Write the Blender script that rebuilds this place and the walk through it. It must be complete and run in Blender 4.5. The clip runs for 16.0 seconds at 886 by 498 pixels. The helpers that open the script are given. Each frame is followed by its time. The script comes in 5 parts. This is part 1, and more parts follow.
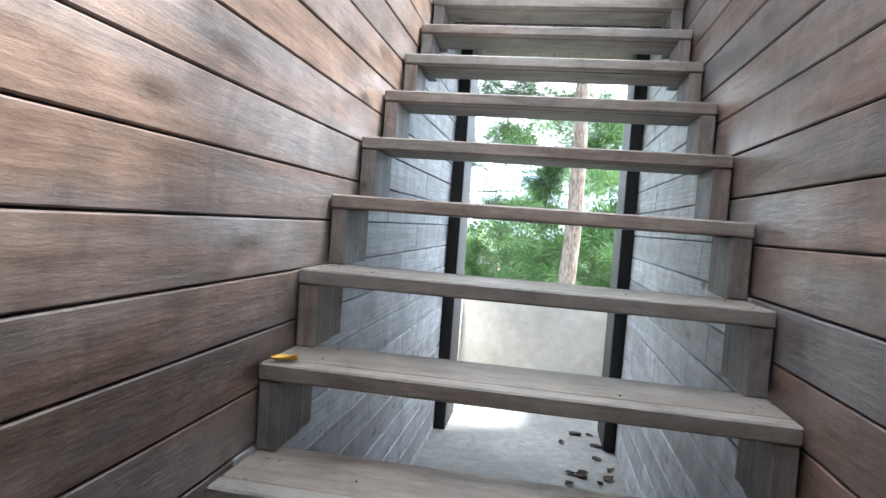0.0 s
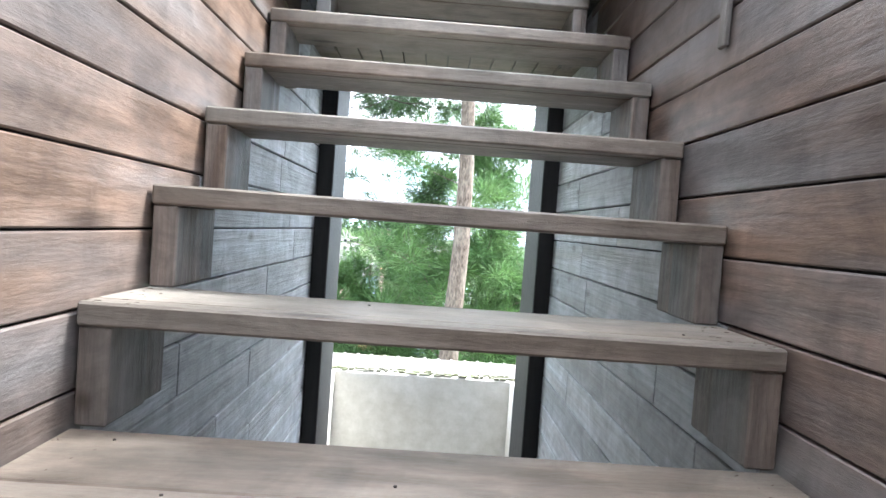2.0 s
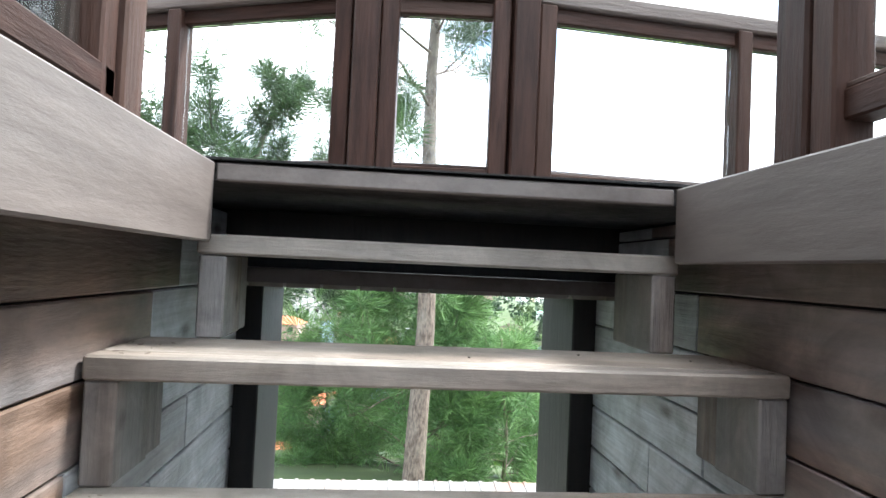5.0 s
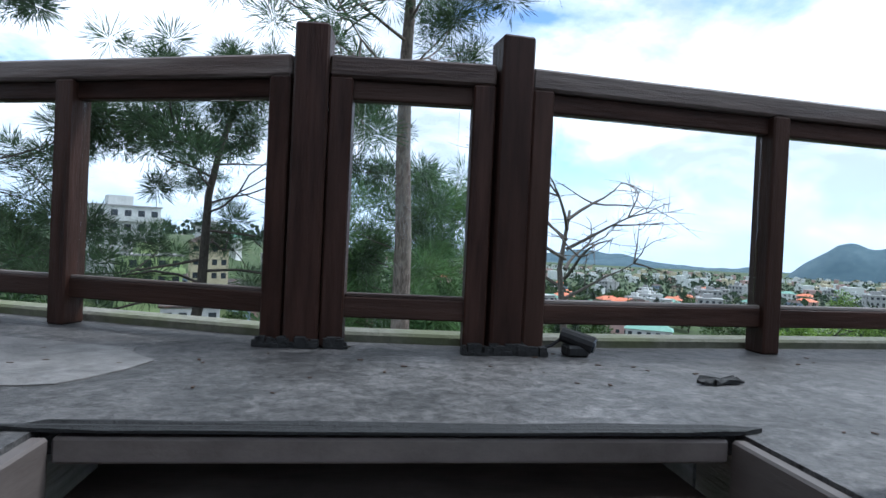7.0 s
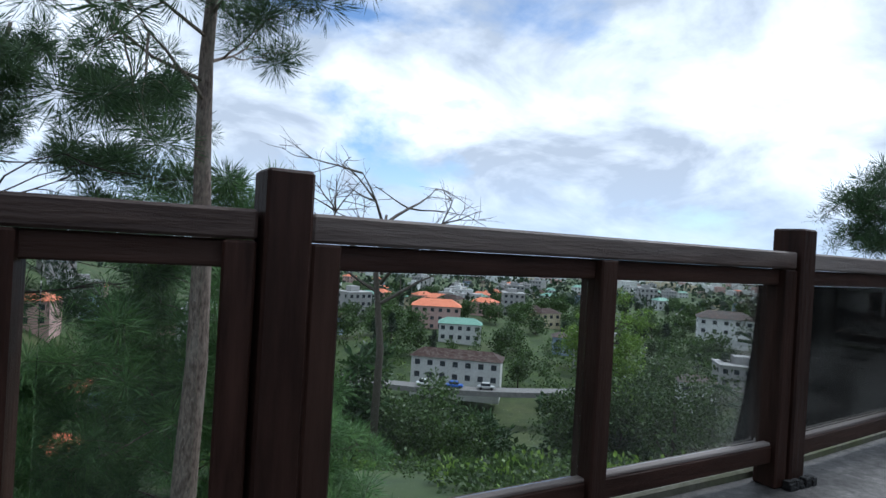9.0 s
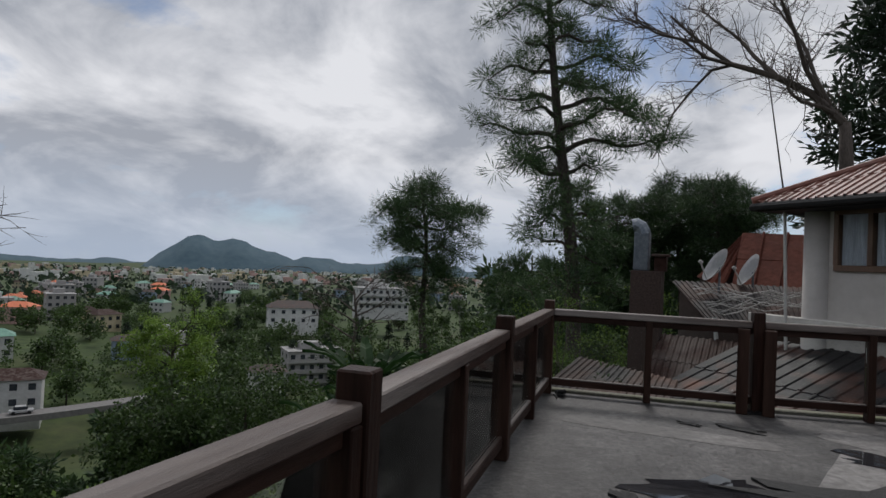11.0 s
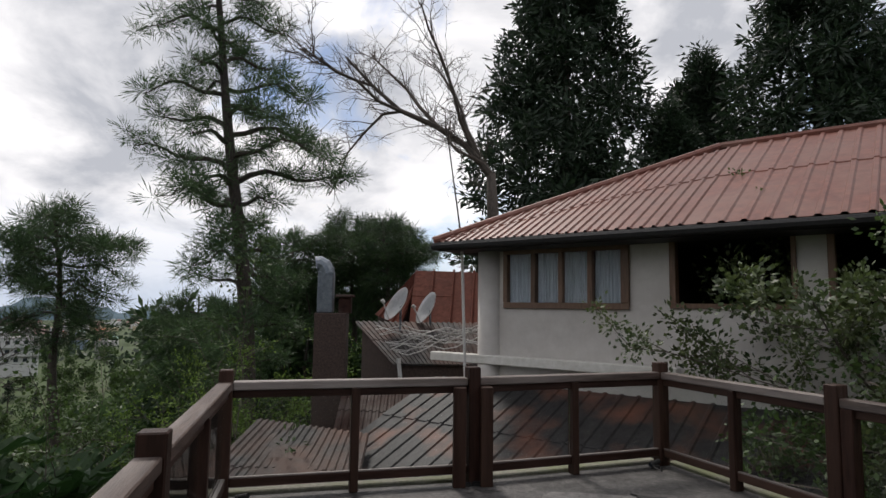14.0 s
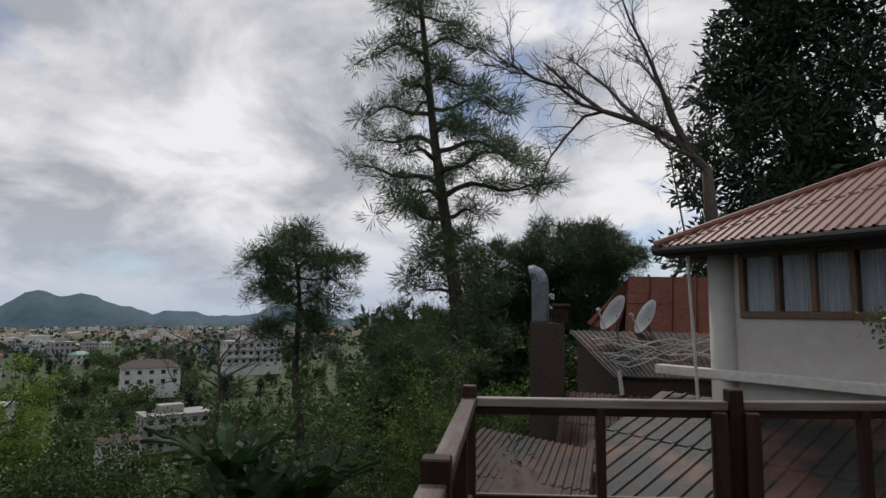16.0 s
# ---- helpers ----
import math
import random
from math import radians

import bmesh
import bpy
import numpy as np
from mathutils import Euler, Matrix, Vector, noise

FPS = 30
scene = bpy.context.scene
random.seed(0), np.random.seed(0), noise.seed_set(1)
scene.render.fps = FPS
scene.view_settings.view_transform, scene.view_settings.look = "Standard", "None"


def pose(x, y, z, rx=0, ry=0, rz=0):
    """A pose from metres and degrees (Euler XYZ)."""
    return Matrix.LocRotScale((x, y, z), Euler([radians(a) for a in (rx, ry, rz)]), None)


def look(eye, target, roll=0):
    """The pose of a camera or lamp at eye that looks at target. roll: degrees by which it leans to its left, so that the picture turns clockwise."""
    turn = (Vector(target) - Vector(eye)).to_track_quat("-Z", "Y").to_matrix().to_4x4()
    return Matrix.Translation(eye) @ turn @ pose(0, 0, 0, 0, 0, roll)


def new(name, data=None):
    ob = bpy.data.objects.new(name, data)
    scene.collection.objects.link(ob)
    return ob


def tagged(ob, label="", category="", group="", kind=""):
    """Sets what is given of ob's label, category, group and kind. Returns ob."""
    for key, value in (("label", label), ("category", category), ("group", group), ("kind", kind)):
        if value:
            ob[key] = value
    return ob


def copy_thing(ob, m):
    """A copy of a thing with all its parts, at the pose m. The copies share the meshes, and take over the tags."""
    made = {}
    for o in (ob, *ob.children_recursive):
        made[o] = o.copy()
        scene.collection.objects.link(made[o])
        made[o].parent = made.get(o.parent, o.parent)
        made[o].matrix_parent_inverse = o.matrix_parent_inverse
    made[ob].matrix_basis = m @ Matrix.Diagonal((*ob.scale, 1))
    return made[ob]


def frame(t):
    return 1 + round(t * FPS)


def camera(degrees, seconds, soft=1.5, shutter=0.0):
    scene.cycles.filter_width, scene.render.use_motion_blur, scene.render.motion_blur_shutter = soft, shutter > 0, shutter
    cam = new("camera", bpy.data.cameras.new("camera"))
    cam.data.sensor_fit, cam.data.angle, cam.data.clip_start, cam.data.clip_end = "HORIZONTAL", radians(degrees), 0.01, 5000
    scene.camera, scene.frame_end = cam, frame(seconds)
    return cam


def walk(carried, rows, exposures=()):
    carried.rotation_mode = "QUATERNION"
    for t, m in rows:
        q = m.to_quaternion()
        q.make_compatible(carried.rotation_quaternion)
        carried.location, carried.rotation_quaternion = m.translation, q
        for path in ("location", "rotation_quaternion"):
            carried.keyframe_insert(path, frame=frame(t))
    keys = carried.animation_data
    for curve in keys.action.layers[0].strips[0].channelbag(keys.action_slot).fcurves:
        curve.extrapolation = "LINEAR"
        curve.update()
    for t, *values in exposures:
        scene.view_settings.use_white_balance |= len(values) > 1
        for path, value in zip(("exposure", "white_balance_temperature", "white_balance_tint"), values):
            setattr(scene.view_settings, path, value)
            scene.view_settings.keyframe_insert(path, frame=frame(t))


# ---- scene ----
cam = camera(72.0, 16.0)
PATH = [
    (0, (0.048, -1.282, 0.637), (-0.278, 0.689, 0.547), 4.3),
    (0.5, (0.012, -0.906, 0.662), (-0.117, 1.089, 0.6), 4.6),
    (1, (0.033, -0.575, 0.742), (0.004, 1.424, 0.682), 4.1),
    (1.5, (-0.014, -0.305, 0.953), (0.028, 1.693, 0.891), 4.0),
    (2, (-0.028, -0.178, 1.116), (0.020, 1.818, 1.049), 4.2),
    (2.5, (0.028, -0.036, 1.193), (0.112, 1.961, 1.123), 3.9),
    (3, (0.079, 0.227, 1.387), (0.155, 2.224, 1.317), 3.0),
    (3.5, (0.026, 0.435, 1.579), (0.112, 2.431, 1.473), 2.9),
    (4, (0.017, 0.624, 1.733), (0.118, 2.619, 1.645), 2.6),
    (4.5, (-0.069, 0.82, 1.905), (0.062, 2.812, 1.872), 2.4),
    (5, (-0.135, 0.945, 2.051), (0.043, 2.928, 2.115), 2.6),
    (5.2, (-0.099, 0.975, 2.09), (0.063, 2.96, 2.14), 2.8),
    (7.3, (-0.085, 1.478, 2.583), (0.221, 3.454, 2.553), 2.9),
    (7.5, (-0.064, 1.557, 2.599), (0.307, 3.522, 2.566), 3.8),
    (8, (-0.053, 1.670, 2.744), (0.464, 3.602, 2.715), 3.5),
    (8.2, (-0.018, 1.685, 2.78), (0.546, 3.604, 2.753), 3.5),
    (10.3, (0.351, 2.051, 3.287), (1.792, 3.438, 3.314), 2.6),
    (10.5, (0.438, 2.09, 3.307), (1.98, 3.363, 3.335), 2.7),
    (11, (0.619, 2.232, 3.404), (2.402, 3.136, 3.447), 2.7),
    (11.5, (0.73, 2.19, 3.475), (2.612, 2.866, 3.555), 2.2),
    (12, (0.874, 2.215, 3.524), (2.826, 2.636, 3.636), 2.0),
    (12.5, (1.258, 2.344, 3.515), (3.245, 2.518, 3.658), 2.4),
    (13, (1.535, 2.501, 3.524), (3.528, 2.457, 3.69), 2.0),
    (13.5, (1.714, 2.538, 3.53), (3.703, 2.418, 3.712), 1.4),
    (14, (1.827, 2.66, 3.539), (3.814, 2.549, 3.731), 0.8),
    (14.5, (1.886, 2.71, 3.561), (3.876, 2.665, 3.76), 0.2),
    (15, (1.882, 2.737, 3.624), (3.867, 2.883, 3.817), 1.0),
    (15.5, (1.995, 2.874, 3.593), (3.959, 3.188, 3.797), 0.9),
    (16, (1.96, 2.94, 3.6), (3.889, 3.468, 3.805), 0.5),
]
walk(cam, [(t, look(eye, target, roll)) for t, eye, target, roll in PATH],
     [(0.0, 3.45, 5800, 7), (2.0, 3.25, 5900, 7), (3.5, 3.1, 6100, 6), (4.5, 2.9, 6050, 6), (5.2, 2.62, 5950, 6), (7.3, 0.55, 5380, 7), (8.2, 0.45, 5380, 7), (10.3, -0.55, 6000, 8), (11.0, -0.65, 6250, 12), (12.0, -0.6, 6400, 12), (13.0, -0.35, 6550, 13), (14.0, -0.1, 6550, 13), (15.0, -0.05, 6500, 14), (15.5, -0.22, 6450, 14), (16.0, -0.5, 6450, 13)])

# ---- world and sun ----
SUN_EL, SUN_AZ = 52.0, 75.0
world = bpy.data.worlds.new("sky")
scene.world = world
world.use_nodes = True
wn, wl = world.node_tree.nodes, world.node_tree.links
wn.clear()
w_out, w_bg = wn.new("ShaderNodeOutputWorld"), wn.new("ShaderNodeBackground")
w_sky = wn.new("ShaderNodeTexSky")
w_sky.sky_type, w_sky.sun_disc = "NISHITA", False
w_sky.sun_elevation, w_sky.sun_rotation = radians(SUN_EL), radians(SUN_AZ)
w_sky.dust_density, w_sky.altitude = 0.15, 1400
w_dim = wn.new("ShaderNodeVectorMath")
w_dim.operation = "SCALE"
w_dim.inputs["Scale"].default_value = 0.12
wl.new(w_sky.outputs["Color"], w_dim.inputs[0])
w_co, w_cut = wn.new("ShaderNodeTexCoord"), wn.new("ShaderNodeSeparateXYZ")
wl.new(w_co.outputs["Generated"], w_cut.inputs["Vector"])
w_lift, w_flat, w_map = wn.new("ShaderNodeMath"), wn.new("ShaderNodeVectorMath"), wn.new("ShaderNodeMapping")
w_lift.operation, w_lift.inputs[1].default_value = "MAXIMUM", 0.0
w_add = wn.new("ShaderNodeMath")
w_add.operation, w_add.inputs[1].default_value = "ADD", 0.42
wl.new(w_cut.outputs["Z"], w_lift.inputs[0])
wl.new(w_lift.outputs[0], w_add.inputs[0])
w_join = wn.new("ShaderNodeCombineXYZ")
for k in "XYZ":
    wl.new(w_add.outputs[0], w_join.inputs[k])
w_flat.operation = "DIVIDE"
wl.new(w_co.outputs["Generated"], w_flat.inputs[0])
wl.new(w_join.outputs["Vector"], w_flat.inputs[1])
wl.new(w_flat.outputs["Vector"], w_map.inputs["Vector"])
w_map.inputs["Location"].default_value = (4.3, 1.7, 0.0)
w_map.inputs["Scale"].default_value = (1.0, 1.0, 1.0)
w_n1, w_n2 = wn.new("ShaderNodeTexNoise"), wn.new("ShaderNodeTexNoise")
for n, sc, det in ((w_n1, 1.5, 12.0), (w_n2, 2.3, 12.0)):
    n.inputs["Scale"].default_value, n.inputs["Detail"].default_value, n.inputs["Roughness"].default_value = sc, det, 0.56
    wl.new(w_map.outputs["Vector"], n.inputs["Vector"])
w_n2.inputs["Distortion"].default_value = 0.35
w_n1.inputs["Distortion"].default_value = 0.3
w_mask, w_tone = wn.new("ShaderNodeValToRGB"), wn.new("ShaderNodeValToRGB")
w_mask.color_ramp.elements[0].position, w_mask.color_ramp.elements[1].position = 0.335, 0.45
w_tone.color_ramp.elements[0].position, w_tone.color_ramp.elements[1].position = 0.40, 0.60
w_tone.color_ramp.elements[0].color, w_tone.color_ramp.elements[1].color = (0.56, 0.59, 0.64, 1), (1.2, 1.2, 1.2, 1)
wl.new(w_n1.outputs["Fac"], w_mask.inputs["Fac"])
wl.new(w_n2.outputs["Fac"], w_tone.inputs["Fac"])
w_mix = wn.new("ShaderNodeMix")
w_mix.data_type = "RGBA"
wl.new(w_mask.outputs["Color"], w_mix.inputs["Factor"])
wl.new(w_dim.outputs["Vector"], w_mix.inputs["A"])
wl.new(w_tone.outputs["Color"], w_mix.inputs["B"])
w_haze, w_low = wn.new("ShaderNodeMix"), wn.new("ShaderNodeMapRange")
w_haze.data_type = "RGBA"
w_low.inputs["From Min"].default_value, w_low.inputs["From Max"].default_value = 0.0, 0.16
w_low.inputs["To Min"].default_value, w_low.inputs["To Max"].default_value = 0.85, 0.0
wl.new(w_cut.outputs["Z"], w_low.inputs["Value"])
wl.new(w_low.outputs["Result"], w_haze.inputs["Factor"])
wl.new(w_mix.outputs["Result"], w_haze.inputs["A"])
w_haze.inputs["B"].default_value = (0.62, 0.72, 0.86, 1)
wl.new(w_haze.outputs["Result"], w_bg.inputs["Color"])
wl.new(w_bg.outputs["Background"], w_out.inputs["Surface"])

sun = new("sun", bpy.data.lights.new("sun", "SUN"))
sun.data.energy, sun.data.angle, sun.data.color = 2.2, radians(12), (1.0, 0.95, 0.88)
sun_way = Vector((math.sin(radians(SUN_AZ)) * math.cos(radians(SUN_EL)), math.cos(radians(SUN_AZ)) * math.cos(radians(SUN_EL)), math.sin(radians(SUN_EL))))
sun.matrix_world = look((0, 0, 60), Vector((0, 0, 60)) - sun_way)


# ---- materials ----
def material(name, a, b, rough=0.7, scale=(8, 8, 8), fine=6.0, bump=0.15, metal=0.0, c=None, patch=0.6, patch_at=0.6, spread=0.15, spec=0.4):
    """Two tones mixed by fine grain, with larger patches of a third tone, per-object variation and relief."""
    m = bpy.data.materials.new(name)
    m.use_nodes = True
    nt, ln = m.node_tree.nodes, m.node_tree.links
    bsdf = nt["Principled BSDF"]
    bsdf.inputs["Roughness"].default_value, bsdf.inputs["Metallic"].default_value = rough, metal
    bsdf.inputs["Specular IOR Level"].default_value = spec
    co, mp, inf = nt.new("ShaderNodeTexCoord"), nt.new("ShaderNodeMapping"), nt.new("ShaderNodeObjectInfo")
    mp.inputs["Scale"].default_value = scale
    ln.new(co.outputs["Object"], mp.inputs["Vector"])
    off = nt.new("ShaderNodeMath")
    off.operation = "MULTIPLY"
    off.inputs[1].default_value = 60.0
    ln.new(inf.outputs["Random"], off.inputs[0])
    ln.new(off.outputs[0], mp.inputs["Location"])
    n1, n2 = nt.new("ShaderNodeTexNoise"), nt.new("ShaderNodeTexNoise")
    n1.inputs["Scale"].default_value, n1.inputs["Detail"].default_value, n1.inputs["Roughness"].default_value = fine, 8.0, 0.65
    n2.inputs["Scale"].default_value, n2.inputs["Detail"].default_value = 0.7, 5.0
    for n in (n1, n2):
        ln.new(mp.outputs["Vector"], n.inputs["Vector"])
    r1 = nt.new("ShaderNodeValToRGB")
    r1.color_ramp.elements[0].position, r1.color_ramp.elements[1].position = 0.34, 0.68
    r1.color_ramp.elements[0].color, r1.color_ramp.elements[1].color = (*a, 1), (*b, 1)
    ln.new(n1.outputs["Fac"], r1.inputs["Fac"])
    colour = r1.outputs["Color"]
    if c:
        r2, mx = nt.new("ShaderNodeValToRGB"), nt.new("ShaderNodeMix")
        r2.color_ramp.elements[0].position, r2.color_ramp.elements[1].position = patch_at - 0.12, patch_at + 0.12
        r2.color_ramp.elements[0].color, r2.color_ramp.elements[1].color = (0, 0, 0, 1), (patch, patch, patch, 1)
        mx.data_type = "RGBA"
        mx.inputs["B"].default_value = (*c, 1)
        ln.new(n2.outputs["Fac"], r2.inputs["Fac"])
        ln.new(r2.outputs["Color"], mx.inputs["Factor"])
        ln.new(colour, mx.inputs["A"])
        colour = mx.outputs["Result"]
    hsv, vr = nt.new("ShaderNodeHueSaturation"), nt.new("ShaderNodeMapRange")
    vr.inputs["To Min"].default_value, vr.inputs["To Max"].default_value = 1 - spread, 1 + spread
    ln.new(inf.outputs["Random"], vr.inputs["Value"])
    ln.new(vr.outputs["Result"], hsv.inputs["Value"])
    ln.new(colour, hsv.inputs["Color"])
    ln.new(hsv.outputs["Color"], bsdf.inputs["Base Color"])
    if bump:
        bp = nt.new("ShaderNodeBump")
        bp.inputs["Strength"].default_value, bp.inputs["Distance"].default_value = bump, 0.02
        ln.new(n1.outputs["Fac"], bp.inputs["Height"])
        ln.new(bp.outputs["Normal"], bsdf.inputs["Normal"])
    return m


def knotted(m, scale, size=1.0, tone=(0.03, 0.018, 0.012)):
    """Adds dark knots to a timber material."""
    nt, ln = m.node_tree.nodes, m.node_tree.links
    bsdf = nt["Principled BSDF"]
    old = bsdf.inputs["Base Color"].links[0].from_socket
    mp = [n for n in nt if n.bl_idname == "ShaderNodeMapping"][0]
    mp2, vo, rp, mx = nt.new("ShaderNodeMapping"), nt.new("ShaderNodeTexVoronoi"), nt.new("ShaderNodeValToRGB"), nt.new("ShaderNodeMix")
    co = [n for n in nt if n.bl_idname == "ShaderNodeTexCoord"][0]
    ln.new(co.outputs["Object"], mp2.inputs["Vector"])
    ln.new(mp.inputs["Location"].links[0].from_socket, mp2.inputs["Location"])
    mp2.inputs["Scale"].default_value = scale
    vo.inputs["Scale"].default_value = 1.0
    ln.new(mp2.outputs["Vector"], vo.inputs["Vector"])
    rp.color_ramp.elements[0].position, rp.color_ramp.elements[1].position = 0.05 * size, 0.17 * size
    rp.color_ramp.elements[0].color, rp.color_ramp.elements[1].color = (0.75, 0.75, 0.75, 1), (0, 0, 0, 1)
    ln.new(vo.outputs["Distance"], rp.inputs["Fac"])
    mx.data_type = "RGBA"
    mx.inputs["B"].default_value = (*tone, 1)
    ln.new(rp.outputs["Color"], mx.inputs["Factor"])
    ln.new(old, mx.inputs["A"])
    ln.new(mx.outputs["Result"], bsdf.inputs["Base Color"])
    return m


def plain(name, colour, rough=0.5, metal=0.0):
    return material(name, tuple(v * 0.85 for v in colour), tuple(min(1, v * 1.12) for v in colour), rough, bump=0.05, metal=metal)


def glass(name, tint=(0.97, 0.985, 0.98), rough=0.0, dirt=0.014):
    m = bpy.data.materials.new(name)
    m.use_nodes = True
    nt, ln = m.node_tree.nodes, m.node_tree.links
    nt.clear()
    out, tr, gl, df = nt.new("ShaderNodeOutputMaterial"), nt.new("ShaderNodeBsdfTransparent"), nt.new("ShaderNodeBsdfGlossy"), nt.new("ShaderNodeBsdfDiffuse")
    fr, m1, m2 = nt.new("ShaderNodeFresnel"), nt.new("ShaderNodeMixShader"), nt.new("ShaderNodeMixShader")
    co, ns, rp = nt.new("ShaderNodeTexCoord"), nt.new("ShaderNodeTexNoise"), nt.new("ShaderNodeValToRGB")
    tr.inputs["Color"].default_value = (*tint, 1)
    gl.inputs["Roughness"].default_value = rough
    df.inputs["Color"].default_value = (0.5, 0.5, 0.46, 1)
    fr.inputs["IOR"].default_value = 1.18
    ns.inputs["Scale"].default_value, ns.inputs["Detail"].default_value = 3.0, 8.0
    ln.new(co.outputs["Object"], ns.inputs["Vector"])
    rp.color_ramp.elements[0].position, rp.color_ramp.elements[1].position = 0.45, 0.75
    rp.color_ramp.elements[0].color, rp.color_ramp.elements[1].color = (dirt * 0.25,) * 3 + (1,), (dirt * 2,) * 3 + (1,)
    ln.new(ns.outputs["Fac"], rp.inputs["Fac"])
    ln.new(fr.outputs["Fac"], m1.inputs["Fac"])
    ln.new(tr.outputs["BSDF"], m1.inputs[1])
    ln.new(gl.outputs["BSDF"], m1.inputs[2])
    ln.new(rp.outputs["Color"], m2.inputs["Fac"])
    ln.new(m1.outputs["Shader"], m2.inputs[1])
    ln.new(df.outputs["BSDF"], m2.inputs[2])
    ln.new(m2.outputs["Shader"], out.inputs["Surface"])
    return m


def leafy(name, a, b, gloss=0.35):
    m = material(name, a, b, 0.5, scale=(0.8, 0.8, 0.8), fine=2.0, bump=0.0, spread=0.18, spec=gloss)
    nt, ln = m.node_tree.nodes, m.node_tree.links
    bsdf, out = nt["Principled BSDF"], nt["Material Output"]
    tl, mx, geo, hs, mr = (nt.new("ShaderNode" + k) for k in ("BsdfTranslucent", "MixShader", "NewGeometry", "HueSaturation", "MapRange"))
    col = bsdf.inputs["Base Color"].links[0].from_socket
    mr.inputs["To Min"].default_value, mr.inputs["To Max"].default_value = 0.6, 1.5
    ln.new(geo.outputs["Random Per Island"], mr.inputs["Value"])
    ln.new(mr.outputs["Result"], hs.inputs["Value"])
    ln.new(col, hs.inputs["Color"])
    ln.new(hs.outputs["Color"], bsdf.inputs["Base Color"])
    ln.new(hs.outputs["Color"], tl.inputs["Color"])
    mx.inputs["Fac"].default_value = 0.3
    ln.new(bsdf.outputs["BSDF"], mx.inputs[1])
    ln.new(tl.outputs["BSDF"], mx.inputs[2])
    ln.new(mx.outputs["Shader"], out.inputs["Surface"])
    return m


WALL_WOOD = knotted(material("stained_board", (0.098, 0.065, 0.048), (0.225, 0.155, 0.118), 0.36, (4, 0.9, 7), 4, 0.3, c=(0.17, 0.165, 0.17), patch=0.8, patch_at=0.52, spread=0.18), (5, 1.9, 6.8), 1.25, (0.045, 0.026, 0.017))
TREAD_WOOD = knotted(material("tread_timber", (0.13, 0.1, 0.08), (0.25, 0.203, 0.168), 0.5, (0.9, 4, 7), 4, 0.35, c=(0.22, 0.205, 0.185), patch=0.7, patch_at=0.5, spread=0.12), (1.3, 5, 7), 0.7)
BLOCK_WOOD = knotted(material("block_timber", (0.1, 0.072, 0.057), (0.21, 0.163, 0.137), 0.55, (8, 8, 0.6), 6, 0.5, c=(0.2, 0.2, 0.2), patch=0.7, patch_at=0.5), (6, 6, 5), 0.8)
BEAM_WOOD = material("beam_timber", (0.075, 0.062, 0.056), (0.13, 0.11, 0.1), 0.5, (3, 0.7, 4), 3, 0.2, c=(0.1, 0.09, 0.085), patch=0.6)
RAIL_WOOD = material("rail_stain", (0.018, 0.0085, 0.006), (0.045, 0.022, 0.016), 0.5, (5, 5, 0.5), 7, 0.35, spec=0.15, c=(0.085, 0.05, 0.036), patch=0.5, patch_at=0.6)
RAIL_TOP = material("worn_rail", (0.03, 0.016, 0.012), (0.085, 0.055, 0.043), 0.6, (0.7, 6, 6), 6, 0.5, c=(0.3, 0.27, 0.25), patch=0.7, patch_at=0.55)
RAIL_BAR = material("rail_bar_stain", (0.018, 0.0085, 0.006), (0.045, 0.022, 0.016), 0.5, (0.5, 5, 5), 7, 0.35, spec=0.15, c=(0.085, 0.05, 0.036), patch=0.5, patch_at=0.6)
# unstained weathered boards, with the doorway's bluish sky light mixed into their tone
WEATHERED_SKYLIT = knotted(material("weathered_skylit_board", (0.36, 0.38, 0.405), (0.56, 0.585, 0.615), 0.5, (5, 0.45, 14), 5, 0.4, c=(0.3, 0.27, 0.25), patch=0.6, patch_at=0.55, spread=0.2), (5, 3.0, 7), 1.0, (0.09, 0.075, 0.065))
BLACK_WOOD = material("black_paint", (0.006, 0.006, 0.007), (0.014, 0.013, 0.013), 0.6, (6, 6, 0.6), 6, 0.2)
PLASTER = material("whitewash", (0.62, 0.6, 0.55), (0.76, 0.74, 0.7), 0.85, (3, 3, 3), 4, 0.2, c=(0.4, 0.38, 0.32), patch=0.5, patch_at=0.62)
CONCRETE = material("concrete", (0.19, 0.186, 0.178), (0.31, 0.302, 0.29), 0.75, (2.2, 2.2, 2.2), 7, 0.3, c=(0.16, 0.155, 0.15), patch=0.65, patch_at=0.52)
DECK = material("roof_screed", (0.070, 0.066, 0.064), (0.152, 0.144, 0.139), 0.55, (0.9, 0.9, 0.9), 16, 0.7, c=(0.055, 0.052, 0.05), patch=0.8, patch_at=0.5)


